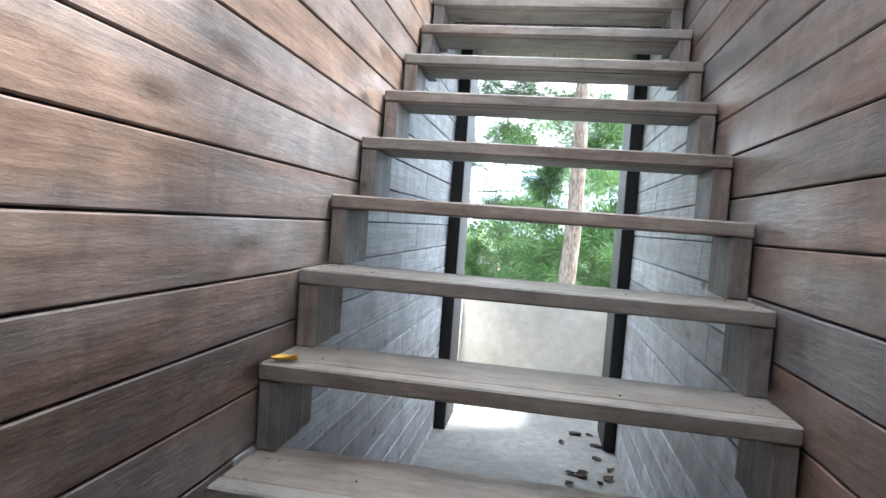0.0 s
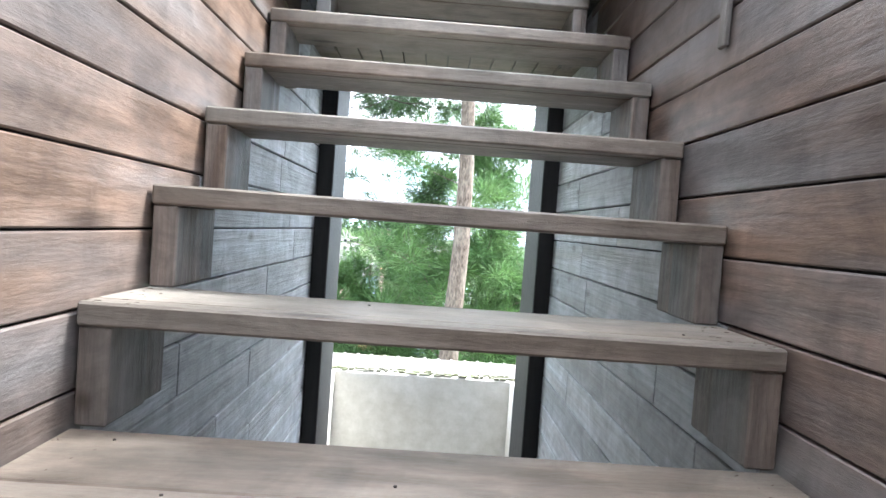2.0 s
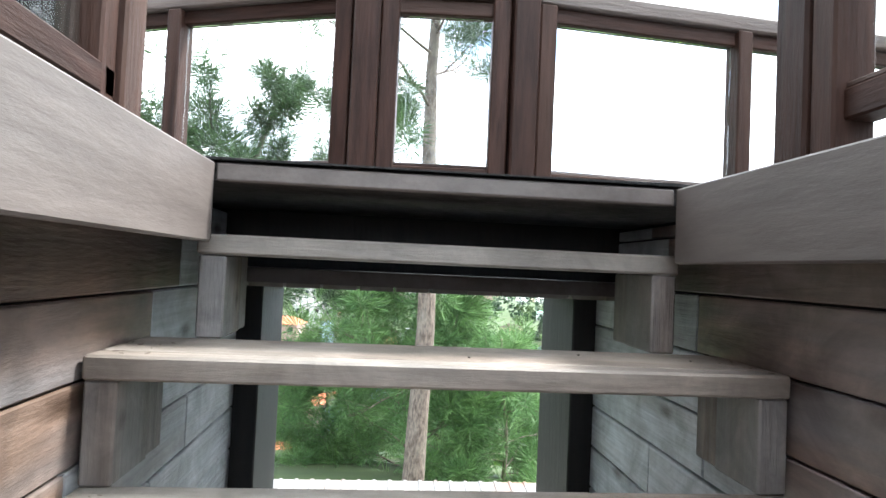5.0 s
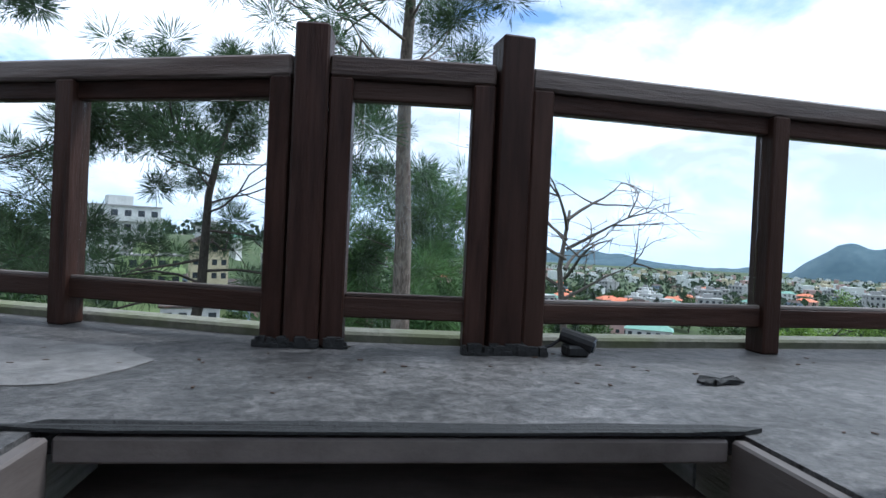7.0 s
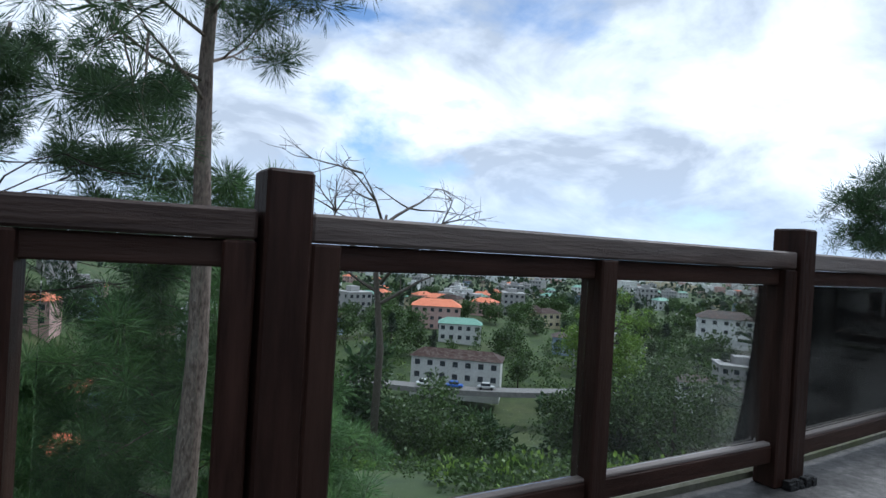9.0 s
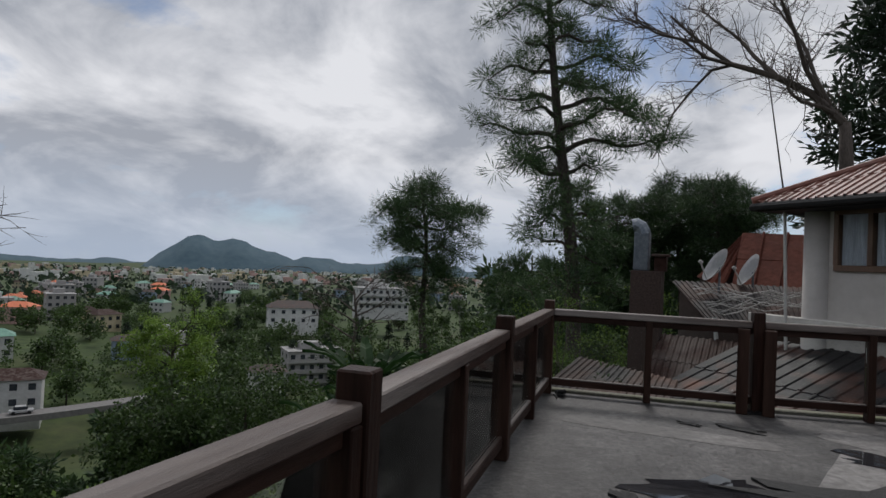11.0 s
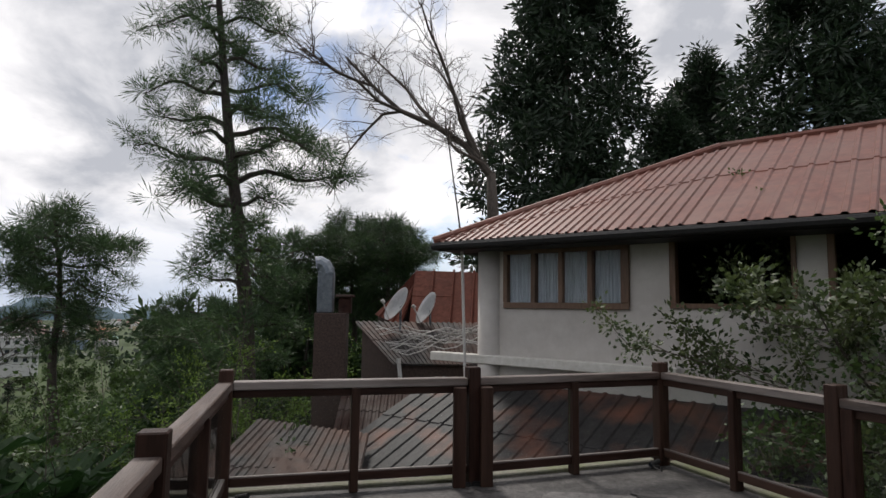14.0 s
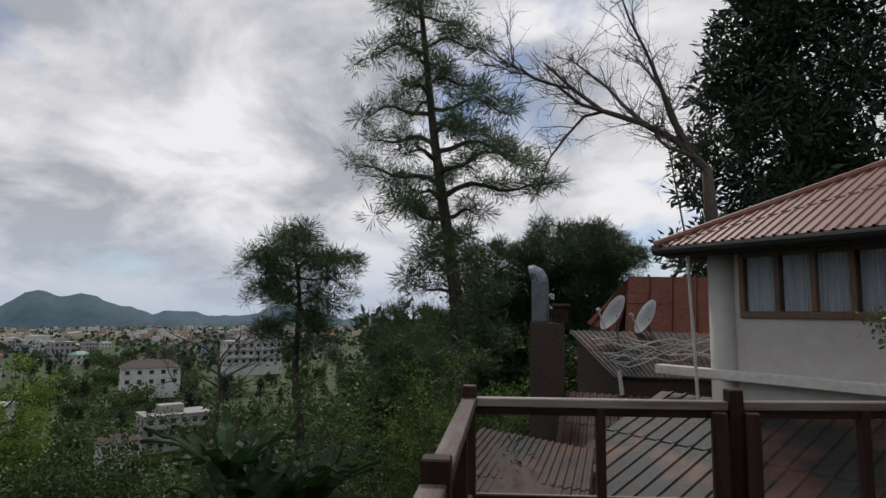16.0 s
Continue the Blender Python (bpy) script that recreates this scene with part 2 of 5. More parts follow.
def mottled(m, scale, dark, light, amount):
    """Lays a second, middle-sized mottle over a material's colour."""
    nt, ln = m.node_tree.nodes, m.node_tree.links
    bsdf = nt["Principled BSDF"]
    old = bsdf.inputs["Base Color"].links[0].from_socket
    co = [n for n in nt if n.bl_idname == "ShaderNodeTexCoord"][0]
    ns, rp, mx = nt.new("ShaderNodeTexNoise"), nt.new("ShaderNodeValToRGB"), nt.new("ShaderNodeMix")
    ns.inputs["Scale"].default_value, ns.inputs["Detail"].default_value, ns.inputs["Roughness"].default_value = scale, 9.0, 0.7
    ns.inputs["Distortion"].default_value = 0.6
    ln.new(co.outputs["Object"], ns.inputs["Vector"])
    rp.color_ramp.elements[0].position, rp.color_ramp.elements[1].position = 0.36, 0.66
    rp.color_ramp.elements[0].color, rp.color_ramp.elements[1].color = (dark,) * 3 + (1,), (light,) * 3 + (1,)
    ln.new(ns.outputs["Fac"], rp.inputs["Fac"])
    mx.data_type, mx.blend_type = "RGBA", "MULTIPLY"
    mx.inputs["Factor"].default_value = amount
    ln.new(old, mx.inputs["A"])
    ln.new(rp.outputs["Color"], mx.inputs["B"])
    ln.new(mx.outputs["Result"], bsdf.inputs["Base Color"])
    return m


mottled(DECK, 3.2, 0.45, 1.35, 0.9)
mottled(DECK, 30.0, 0.35, 1.55, 0.95)
mottled(DECK, 90.0, 0.5, 1.4, 0.9)
mottled(WALL_WOOD, 5.5, 0.6, 1.3, 0.8)
mottled(TREAD_WOOD, 6.0, 0.65, 1.25, 0.8)
mottled(BLOCK_WOOD, 9.0, 0.6, 1.25, 0.8)
mottled(WEATHERED_SKYLIT, 7.0, 0.65, 1.3, 0.8)
SCREED = material("cement_repair", (0.14, 0.132, 0.125), (0.25, 0.238, 0.228), 0.6, (1.2, 1.2, 1.2), 14, 0.6, c=(0.09, 0.085, 0.08), patch=0.8, patch_at=0.5)
mottled(SCREED, 12.0, 0.55, 1.3, 0.9)
FELT = material("bitumen_felt", (0.008, 0.008, 0.008), (0.02, 0.02, 0.02), 0.7, (6, 6, 6), 6, 0.6)
WATER = material("wet_film", (0.018, 0.018, 0.02), (0.03, 0.03, 0.034), 0.04, (3, 3, 3), 3, 0.0, spec=0.6)
EDGE = material("mossy_ledge", (0.13, 0.13, 0.1), (0.24, 0.23, 0.19), 0.85, (5, 5, 5), 6, 0.4, c=(0.13, 0.15, 0.06), patch=0.7, patch_at=0.5)
HOUSE_WALL = material("house_render", (0.52, 0.49, 0.46), (0.6, 0.57, 0.54), 0.85, (1.2, 1.2, 1.2), 5, 0.08, c=(0.42, 0.39, 0.36), patch=0.5, patch_at=0.6)
ROOF_RED = material("painted_sheet", (0.125, 0.042, 0.03), (0.21, 0.08, 0.056), 0.48, (2, 2, 2), 4, 0.08, c=(0.18, 0.1, 0.078), patch=0.6, patch_at=0.55, spread=0.06, spec=0.35)
ROOF_RUST = material(spec=0.12, name="rusted_sheet", a=(0.0225, 0.0105, 0.0083), b=(0.0510, 0.0240, 0.0180), rough=0.7, scale=(2, 2, 2), fine=5, bump=0.15, c=(0.11, 0.09, 0.082), patch=0.8, patch_at=0.56)
ROOF_BROWN = material("brown_sheet", (0.06, 0.02, 0.014), (0.105, 0.038, 0.027), 0.7, (2, 2, 2), 5, 0.12, c=(0.06, 0.024, 0.018), patch=0.6, patch_at=0.55, spec=0.03)
ROOF_DARK = material(spec=0.12, name="dark_sheet", a=(0.0188, 0.0180, 0.0188), b=(0.0360, 0.0330, 0.0338), rough=0.5, scale=(2, 2, 2), fine=5, bump=0.15, c=(0.2, 0.08, 0.05), patch=0.75, patch_at=0.6)
ROOF_PALE = material("white_rusted_sheet", (0.17, 0.16, 0.152), (0.28, 0.268, 0.258), 0.6, (2, 2, 2), 5, 0.15, c=(0.2, 0.09, 0.05), patch=0.75, patch_at=0.6, spec=0.2)
ROOF_GREY = material(spec=0.12, name="weathered_sheet", a=(0.0375, 0.0345, 0.0338), b=(0.0863, 0.0803, 0.0772), rough=0.65, scale=(2, 2, 2), fine=5, bump=0.15, c=(0.14, 0.075, 0.055), patch=0.7, patch_at=0.55)
FRAME_WOOD = material("window_timber", (0.1, 0.058, 0.036), (0.17, 0.1, 0.066), 0.5, (6, 6, 0.8), 6, 0.3)
CURTAIN = material("net_curtain", (0.42, 0.44, 0.46), (0.66, 0.68, 0.7), 0.9, (16, 16, 1.0), 4, 0.2, spread=0.05)
# near-black tone that stands for the shade inside the house
DARK = plain("unlit_room_black", (0.02, 0.019, 0.018), 0.9)
STEEL = material("galvanised_steel", (0.12, 0.14, 0.165), (0.21, 0.235, 0.26), 0.5, (3, 3, 3), 5, 0.05, metal=0.6)
DISH = material("grey_dish", (0.46, 0.47, 0.48), (0.6, 0.61, 0.62), 0.5, (4, 4, 4), 5, 0.05)
CABLE = plain("weathered_cable", (0.42, 0.41, 0.39), 0.7)
PIPE = plain("white_pipe", (0.5, 0.49, 0.47), 0.5)
BRICK_DARK = material("sooty_brick", (0.035, 0.024, 0.02), (0.075, 0.05, 0.042), 0.9, (5, 5, 5), 6, 0.4)
BARK = material("pine_bark", (0.05, 0.034, 0.027), (0.26, 0.205, 0.17), 0.9, (7, 7, 2.2), 3.2, 1.0, c=(0.3, 0.27, 0.23), patch=0.4)
BARK_DARK = material("dark_bark", (0.03, 0.024, 0.02), (0.08, 0.065, 0.055), 0.9, (6, 6, 2), 4, 0.8)
TWIG = material("grey_twig", (0.06, 0.048, 0.04), (0.12, 0.1, 0.085), 0.9, (6, 6, 2), 4, 0.4)
NEEDLE = leafy("pine_needles", (0.024, 0.052, 0.022), (0.062, 0.105, 0.036))
NEEDLE_NEAR = leafy("fresh_needles", (0.07, 0.15, 0.055), (0.16, 0.27, 0.085))
CONIFER = leafy("dark_conifer", (0.012, 0.026, 0.014), (0.03, 0.05, 0.024))
LEAF = leafy("broad_leaves", (0.026, 0.052, 0.016), (0.068, 0.11, 0.026))
LEAF_LIGHT = leafy("bright_leaves", (0.085, 0.16, 0.025), (0.2, 0.29, 0.05))
LEAF_SHRUB = leafy("shrub_leaves", (0.045, 0.075, 0.025), (0.12, 0.15, 0.05), 0.6)
LEAF_BANANA = leafy("banana_leaf", (0.016, 0.042, 0.012), (0.03, 0.07, 0.02), 0.2)
GROUND = material("hillside", (0.025, 0.046, 0.014), (0.062, 0.092, 0.025), 0.95, (0.06, 0.06, 0.06), 5, 0.0, c=(0.08, 0.07, 0.035), patch=0.5, patch_at=0.62, spread=0)
# hill green shifted to blue: the haze of distance is in the colour
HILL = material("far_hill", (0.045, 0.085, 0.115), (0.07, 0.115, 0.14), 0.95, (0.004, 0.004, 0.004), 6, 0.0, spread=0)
GLASS = glass("rail_glass")
WINDOW_DARK = material("window_glass", (0.02, 0.024, 0.03), (0.05, 0.058, 0.068), 0.12, (0.4, 0.4, 0.4), 3, 0.0)
NAIL = plain("rusty_nail", (0.05, 0.04, 0.035), 0.7)


# ---- mesh helpers ----
def bevelled(bm, offset):
    if offset:
        bmesh.ops.bevel(bm, geom=list(bm.edges), offset=offset, segments=1, affect="EDGES", profile=0.5)
    return bm


def box(lo, hi, bev=0.0, bm=None):
    fresh = bmesh.new()
    bmesh.ops.create_cube(fresh, size=1)
    for v in fresh.verts:
        v.co = Vector([lo[i] + (v.co[i] + 0.5) * (hi[i] - lo[i]) for i in range(3)])
    bevelled(fresh, bev)
    return merged(bm, fresh)


def merged(bm, fresh):
    if bm is None:
        return fresh
    me = bpy.data.meshes.new("tmp")
    fresh.to_mesh(me)
    fresh.free()
    bm.from_mesh(me)
    bpy.data.meshes.remove(me)
    return bm


def moved(bm, m):
    bm.transform(m)
    return bm


def tube(points, radii, sides=8, bm=None):
    """A tapered tube through the points."""
    bm = bm or bmesh.new()
    rings = []
    pts = [Vector(p) for p in points]
    for i, p in enumerate(pts):
        d = (pts[min(i + 1, len(pts) - 1)] - pts[max(i - 1, 0)]).normalized()
        q = Vector((0, 0, 1)).rotation_difference(d)
        rings.append([bm.verts.new(p + q @ Vector((math.cos(2 * math.pi * k / sides), math.sin(2 * math.pi * k / sides), 0)) * radii[i]) for k in range(sides)])
    for a, b in zip(rings, rings[1:]):
        for k in range(sides):
            bm.faces.new((a[k], a[(k + 1) % sides], b[(k + 1) % sides], b[k]))
    bm.faces.new(list(reversed(rings[0])))
    bm.faces.new(rings[-1])
    return bm


def part(name, bm, mat, parent=None, label="", smooth=False):
    me = bpy.data.meshes.new(name)
    bmesh.ops.recalc_face_normals(bm, faces=list(bm.faces)) if len(bm.faces) < 4000 else None
    bm.to_mesh(me)
    bm.free()
    me.materials.append(mat)
    if smooth:
        me.shade_smooth()
    ob = new(name, me)
    if parent is not None:
        ob.parent = parent
    return tagged(ob, label)


def raw(name, verts, faces, mat, parent=None, label=""):
    me = bpy.data.meshes.new(name)
    me.from_pydata(verts, [], faces)
    me.materials.append(mat)
    ob = new(name, me)
    if parent is not None:
        ob.parent = parent
    return tagged(ob, label)


def piece(name, me, parent, at, scale=(1, 1, 1), turn=(0, 0, 0)):
    ob = new(name, me)
    ob.parent = parent
    ob.matrix_basis = Matrix.LocRotScale(at, Euler([radians(a) for a in turn]), scale)
    return ob


def mesh_of(name, bm, mat):
    me = bpy.data.meshes.new(name)
    bmesh.ops.recalc_face_normals(bm, faces=list(bm.faces))
    bm.to_mesh(me)
    bm.free()
    me.materials.append(mat)
    return me


def thing(name, label, category, at=(0, 0, 0), group="", kind=""):
    ob = new(name)
    ob.location = at
    return tagged(ob, label, category, group, kind)


def local(ob):
    """Gives a child mesh built in world coordinates the place of its parent's frame."""
    ob.matrix_parent_inverse = Matrix.Translation(-Vector(ob.parent.location))
    return ob


FLOOR, TOP = -0.94, 2.26
HALF = 0.67
STEP_Y = {-3: -0.73, -2: -0.50, -1: -0.26, 0: -0.03, 1: 0.20, 2: 0.425, 3: 0.66, 4: 0.945, 5: 1.22, 6: 1.51, 7: 1.81, 8: 2.075, 9: 2.345}
RISE = 0.234

# ---- stairwell: floor, walls, slab ----
tagged(part("floor", box((-2.6, -3.2, FLOOR - 0.2), (2.6, 4.5, FLOOR)), CONCRETE), "grey concrete floor of the stair passage and balcony", "floor", kind="structure")
walls = {}
for side, name in ((-1, "wall_west"), (1, "wall_east")):
    x0, x1 = sorted((side * (HALF + 0.024), side * (HALF + 0.16)))
    walls[side] = tagged(part(name, box((x0, -3.2, FLOOR), (x1, 3.74, 2.1)), BLACK_WOOD), "stairwell wall clad with brown-stained timber boards", "wall", kind="structure")
tagged(part("wall_south", box((-HALF - 0.16, -3.36, FLOOR), (HALF + 0.16, -3.2, 2.02)), WALL_WOOD), "timber wall closing the stairwell", "wall", kind="structure")
for side in (-1, 1):
    x0, x1 = sorted((side * 0.585, side * 0.752))
    tagged(part("door_post", box((x0, 3.24, FLOOR), (x1, 3.70, 2.02), 0.006), BLACK_WOOD), "black painted timber post of the balcony doorway", "door post", "doorway posts")
tagged(part("soffit", box((-HALF, 2.85, 1.985), (HALF, 3.8, 2.029)), BEAM_WOOD), "brown boarded soffit under the roof deck", "ceiling", kind="structure")
soffit_lines = bmesh.new()
for i in range(12):
    box((-HALF + 0.005 + i * 0.112, 2.85, 1.972), (-HALF + 0.108 + i * 0.112, 3.8, 1.985), 0, soffit_lines)
tagged(part("ceiling", soffit_lines, TREAD_WOOD), "narrow brown planks of the soffit", "ceiling", kind="structure")

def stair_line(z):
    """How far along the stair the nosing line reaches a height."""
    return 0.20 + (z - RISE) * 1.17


board_rng = random.Random(18)
for side, first, pitch in ((-1, 0.612, 0.151), (1, 0.4805, 0.1535)):
    z = first - pitch * 11
    while z < 2.18:
        lo_z, hi_z = max(FLOOR, z + 0.003), min(2.205, z + pitch - 0.0025)
        z += pitch
        if hi_z - lo_z < 0.02:
            continue
        # behind the stair blocks the boards turn pale: weathering plus painted-in sky light
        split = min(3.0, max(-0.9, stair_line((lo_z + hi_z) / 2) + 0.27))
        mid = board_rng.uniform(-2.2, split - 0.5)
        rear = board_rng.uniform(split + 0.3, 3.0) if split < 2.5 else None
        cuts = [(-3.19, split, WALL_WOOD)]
        cuts += [(split, rear, WEATHERED_SKYLIT), (rear, 3.235, WEATHERED_SKYLIT)] if rear else [(split, 3.235, WEATHERED_SKYLIT)]
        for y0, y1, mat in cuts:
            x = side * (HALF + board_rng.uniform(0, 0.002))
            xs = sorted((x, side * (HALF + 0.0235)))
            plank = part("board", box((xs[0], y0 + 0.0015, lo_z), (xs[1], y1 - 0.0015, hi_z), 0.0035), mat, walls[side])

# ---- staircase ----
stair = thing("staircase", "open-riser staircase of weathered brown timber between boarded walls", "staircase", (0, 0, FLOOR))
rng = random.Random(4)


def tread(k):
    z, y = k * RISE, STEP_Y[k]
    hw = 0.662 if k < 9 else 0.56
    strip = part("nosing", moved(box((-hw, y, z - 0.046), (hw, y + 0.058, z + rng.uniform(-0.001, 0.001)), 0.005), Matrix.Identity(4)), TREAD_WOOD, stair)
    local(strip)
    local(part("tread", box((-hw, y + 0.061, z - 0.046), (hw, y + 0.285, z - 0.001), 0.004), TREAD_WOOD, stair))


def blocks(k):
    """The upright side blocks that carry tread k on tread k - 1."""
    z0 = (k - 1) * RISE if k > -3 else FLOOR
    z1, y, hw = k * RISE - 0.047, STEP_Y[k], 0.66 if k < 9 else 0.555
    for side in (-1, 1):
        for y0, y1, inner in ((y + 0.006, y + 0.165, 0.056), (y + 0.168, y + 0.262, 0.05)):
            xs = sorted((side * hw, side * (hw - inner - rng.uniform(0, 0.004))))
            local(part("block", box((xs[0], y0, z0), (xs[1], y1, z1), 0.004), BLOCK_WOOD, stair))


for k in STEP_Y:
    tread(k)
    blocks(k)

# ---- roof deck ----
P = {"left2": (-2.85, 4.05), "left": (-1.66, 3.57), "a": (-0.238, 3.04), "b": (0.292, 3.0), "p2": (2.01, 3.18), "p3": (4.03, 3.53), "p4": (6.07, 3.87),
     "p5": (6.43, 2.17), "p6": (6.96, 0.51), "p7": (5.50, 0.02), "p8": (3.93, -0.51), "p9": (2.38, -1.03)}
outline = [(-4.5, 4.75), (-2.8, 4.18), (-0.2, 3.11), (0.33, 3.13), (2.0, 3.31), (4.0, 3.66), (6.18, 4.02), (6.57, 2.19), (7.12, 0.42), (5.55, -0.12), (3.95, -0.65), (2.38, -1.16), (0.8, -3.4), (-4.5, -3.4)]
HOLE_Y = 2.3
# unseen back edge at -1.3: the extra deck keeps sky light off the near walls
hole = [(-0.535, HOLE_Y), (0.535, HOLE_Y), (0.535, -1.3), (-0.535, -1.3)]


def slab(loops, z0, z1):
    bm = bmesh.new()
    edges = []
    for loop in loops:
        vs = [bm.verts.new((x, y, z1)) for x, y in loop]
        edges += [bm.edges.new((vs[i], vs[(i + 1) % len(vs)])) for i in range(len(vs))]
    bmesh.ops.triangle_fill(bm, edges=edges, use_beauty=True, use_dissolve=False)
    ret = bmesh.ops.extrude_face_region(bm, geom=list(bm.faces))
    for v in [g for g in ret["geom"] if isinstance(g, bmesh.types.BMVert)]:
        v.co.z = z0
    return bm


tagged(part("floor_deck", slab([outline, hole], TOP - 0.04, TOP), DECK), "worn grey cement roof deck with damp stains", "floor", kind="structure")
# underlayer coloured black so the gap below the landing looks deeply shaded
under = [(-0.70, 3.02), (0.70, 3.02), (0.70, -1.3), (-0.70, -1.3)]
tagged(part("slab_under", slab([[(x * 0.985, y * 0.985) for x, y in outline], under], 2.03, TOP - 0.042), BLACK_WOOD), "underside of the deck slab coloured black for the shaded void", "ceiling", kind="structure")
for side in (-1, 1):
    x0, x1 = sorted((side * 0.508, side * 0.533))
    tagged(part("trim", box((x0, -1.29, 2.085), (x1, 2.27, TOP - 0.005), 0.004), BEAM_WOOD), "wide grey-brown fascia board lining the stair opening", "trim", kind="structure")
tagged(part("trim_landing", box((-0.506, HOLE_Y - 0.03, TOP - 0.044), (0.506, HOLE_Y - 0.002, TOP - 0.006), 0.004), BEAM_WOOD), "grey-brown edge board of the top landing", "trim", kind="structure")


def ragged(x0, x1, y0, y1, z, step, amp, seed):
    """A thin torn sheet with an uneven outline."""
    r = random.Random(seed)
    cx, cy, n = (x0 + x1) / 2, (y0 + y1) / 2, 26
    bm = bmesh.new()
    ring = []
    for i in range(n):
        a = 2 * math.pi * i / n
        k = 1 + r.uniform(-amp, amp)
        ring.append((cx + (x1 - x0) / 2 * k * math.copysign(abs(math.cos(a)) ** 0.6, math.cos(a)), cy + (y1 - y0) / 2 * k * math.copysign(abs(math.sin(a)) ** 0.6, math.sin(a))))
    top = [bm.verts.new((x, y, z + r.uniform(0.002, step))) for x, y in ring]
    low = [bm.verts.new((x, y, z)) for x, y in ring]
    mid = bm.verts.new((cx, cy, z + step * 0.6))
    for i in range(n):
        j = (i + 1) % n
        bm.faces.new((top[i], top[j], mid))
        bm.faces.new((low[i], low[j], top[j], top[i]))
    return bm


tagged(part("roofing_felt", moved(ragged(-0.6, 0.59, HOLE_Y - 0.034, HOLE_Y + 0.012, TOP + 0.001, 0.008, 0.05, 3), Matrix.Identity(4)), FELT), "torn black roofing felt along the landing edge", "roofing felt")

# added wall, out of view: keeps western sky light off the stairwell's east side
tagged(part("wall_deck", box((-2.6, -3.4, TOP + 0.004), (-2.35, 2.95, TOP + 4.2)), RAIL_WOOD), "unseen dark timber wall added to screen the stair opening from western sky light", "wall", kind="structure")

# ---- railings ----
RAIL_Z, BAR_Z = TOP + 0.745, TOP + 0.14


def upright(name, x, y, turn, w, d, top, mat, parent, cap=0.006):
    ob = part(name, box((-w / 2, -d / 2, 0), (w / 2, d / 2, top), cap), mat, parent)
    ob.matrix_basis = pose(x - parent.location.x, y - parent.location.y, 0, 0, 0, turn)
    return ob


def railing(a, b, first=True, last=False, triple=0.0, thin=True, kerb=True):
    """One section from post a to post b: posts, rails, a slim middle post and glass."""
    (ax, ay), (bx, by) = a, b
    length, turn = math.hypot(bx - ax, by - ay), math.degrees(math.atan2(by - ay, bx - ax))
    rail = thing("railing", "dark brown timber railing with clear glass panes on the deck", "railing", (ax, ay, TOP), "deck railings")
    m = pose(0, 0, 0, 0, 0, turn)

    def along(name, x0, x1, y0, y1, z0, z1, mat, bev=0.004, label=""):
        ob = part(name, box((0, y0, z0), (x1 - x0, y1, z1), bev), mat, rail, label)
        ob.matrix_basis = m @ pose(x0, 0, 0)
        return ob

    s0, s1 = 0.046, length - 0.046
    along("top_rail", s0, s1, -0.047, 0.047, RAIL_Z - TOP - 0.035, RAIL_Z - TOP + 0.022, RAIL_TOP, 0.006, "worn handrail with pale scuffs")
    along("under_rail", s0, s1, -0.024, 0.024, RAIL_Z - TOP - 0.088, RAIL_Z - TOP - 0.036, RAIL_BAR)
    along("bottom_rail", s0, s1, -0.03, 0.03, BAR_Z - TOP - 0.062, BAR_Z - TOP - 0.006, RAIL_BAR)
    along("bead", s0, s1, -0.026, 0.0, BAR_Z - TOP - 0.006, BAR_Z - TOP + 0.004, RAIL_TOP, 0.002, "worn glazing bead")
    stops = [s0 + triple, s1 - triple]
    if triple:
        for x in (s0 + triple / 2, s1 - triple / 2):
            ob = part("side_post", box((-triple / 2 + 0.002, -0.05, 0), (triple / 2, 0.03, RAIL_Z - TOP - 0.036), 0.005), RAIL_WOOD, rail)
            ob.matrix_basis = m @ pose(x, 0, 0)
    if thin:
        ob = part("slim_post", box((-0.029, -0.05, 0), (0.029, 0.03, RAIL_Z - TOP - 0.036), 0.005), RAIL_WOOD, rail)
        ob.matrix_basis = m @ pose(length * (thin if thin is not True else 0.5), 0, 0)
        stops.insert(1, length * (thin if thin is not True else 0.5))
    for x0, x1 in zip(stops, stops[1:]):
        pane = along("pane", x0 + 0.03, x1 - 0.03, -0.004, 0.004, BAR_Z - TOP + 0.002, RAIL_Z - TOP - 0.09, GLASS, 0, "clear dusty glass pane")
        pane.visible_shadow = False
    if kerb:
        kb = tagged(part("kerb", box((0.0, 0.052, -0.02), (length, 0.15, 0.028), 0.008), EDGE), "low mossy cement kerb outside the railing", "kerb", "deck kerbs", "structure")
        kb.matrix_basis = Matrix.Translation(rail.location) @ m
    for want, x in ((first, 0.0), (last, length)):
        if want:
            ob = part("post", box((-0.045, -0.058, 0), (0.045, 0.044, 0.845), 0.006), RAIL_WOOD, rail)
            ob.matrix_basis = m @ pose(x, 0, 0)
    return rail


railing(P["left2"], P["left"])
railing(P["left"], P["a"], first=True, triple=0.062, thin=0.5)
railing(P["a"], P["b"], triple=0.062, thin=False)
railing(P["b"], P["p2"], triple=0.062, thin=0.485)
railing(P["p2"], P["p3"])
railing(P["p3"], P["p4"])
railing(P["p4"], P["p5"], triple=0.0)
railing(P["p5"], P["p6"])
railing(P["p6"], P["p7"])
railing(P["p7"], P["p8"], triple=0.08)
railing(P["p8"], P["p9"], last=True)
railing((-0.69, 2.18), (-0.69, 0.3), triple=0.062, last=True, kerb=False)
railing((0.665, 2.03), (0.665, 0.3), triple=0.062, last=True, kerb=False)
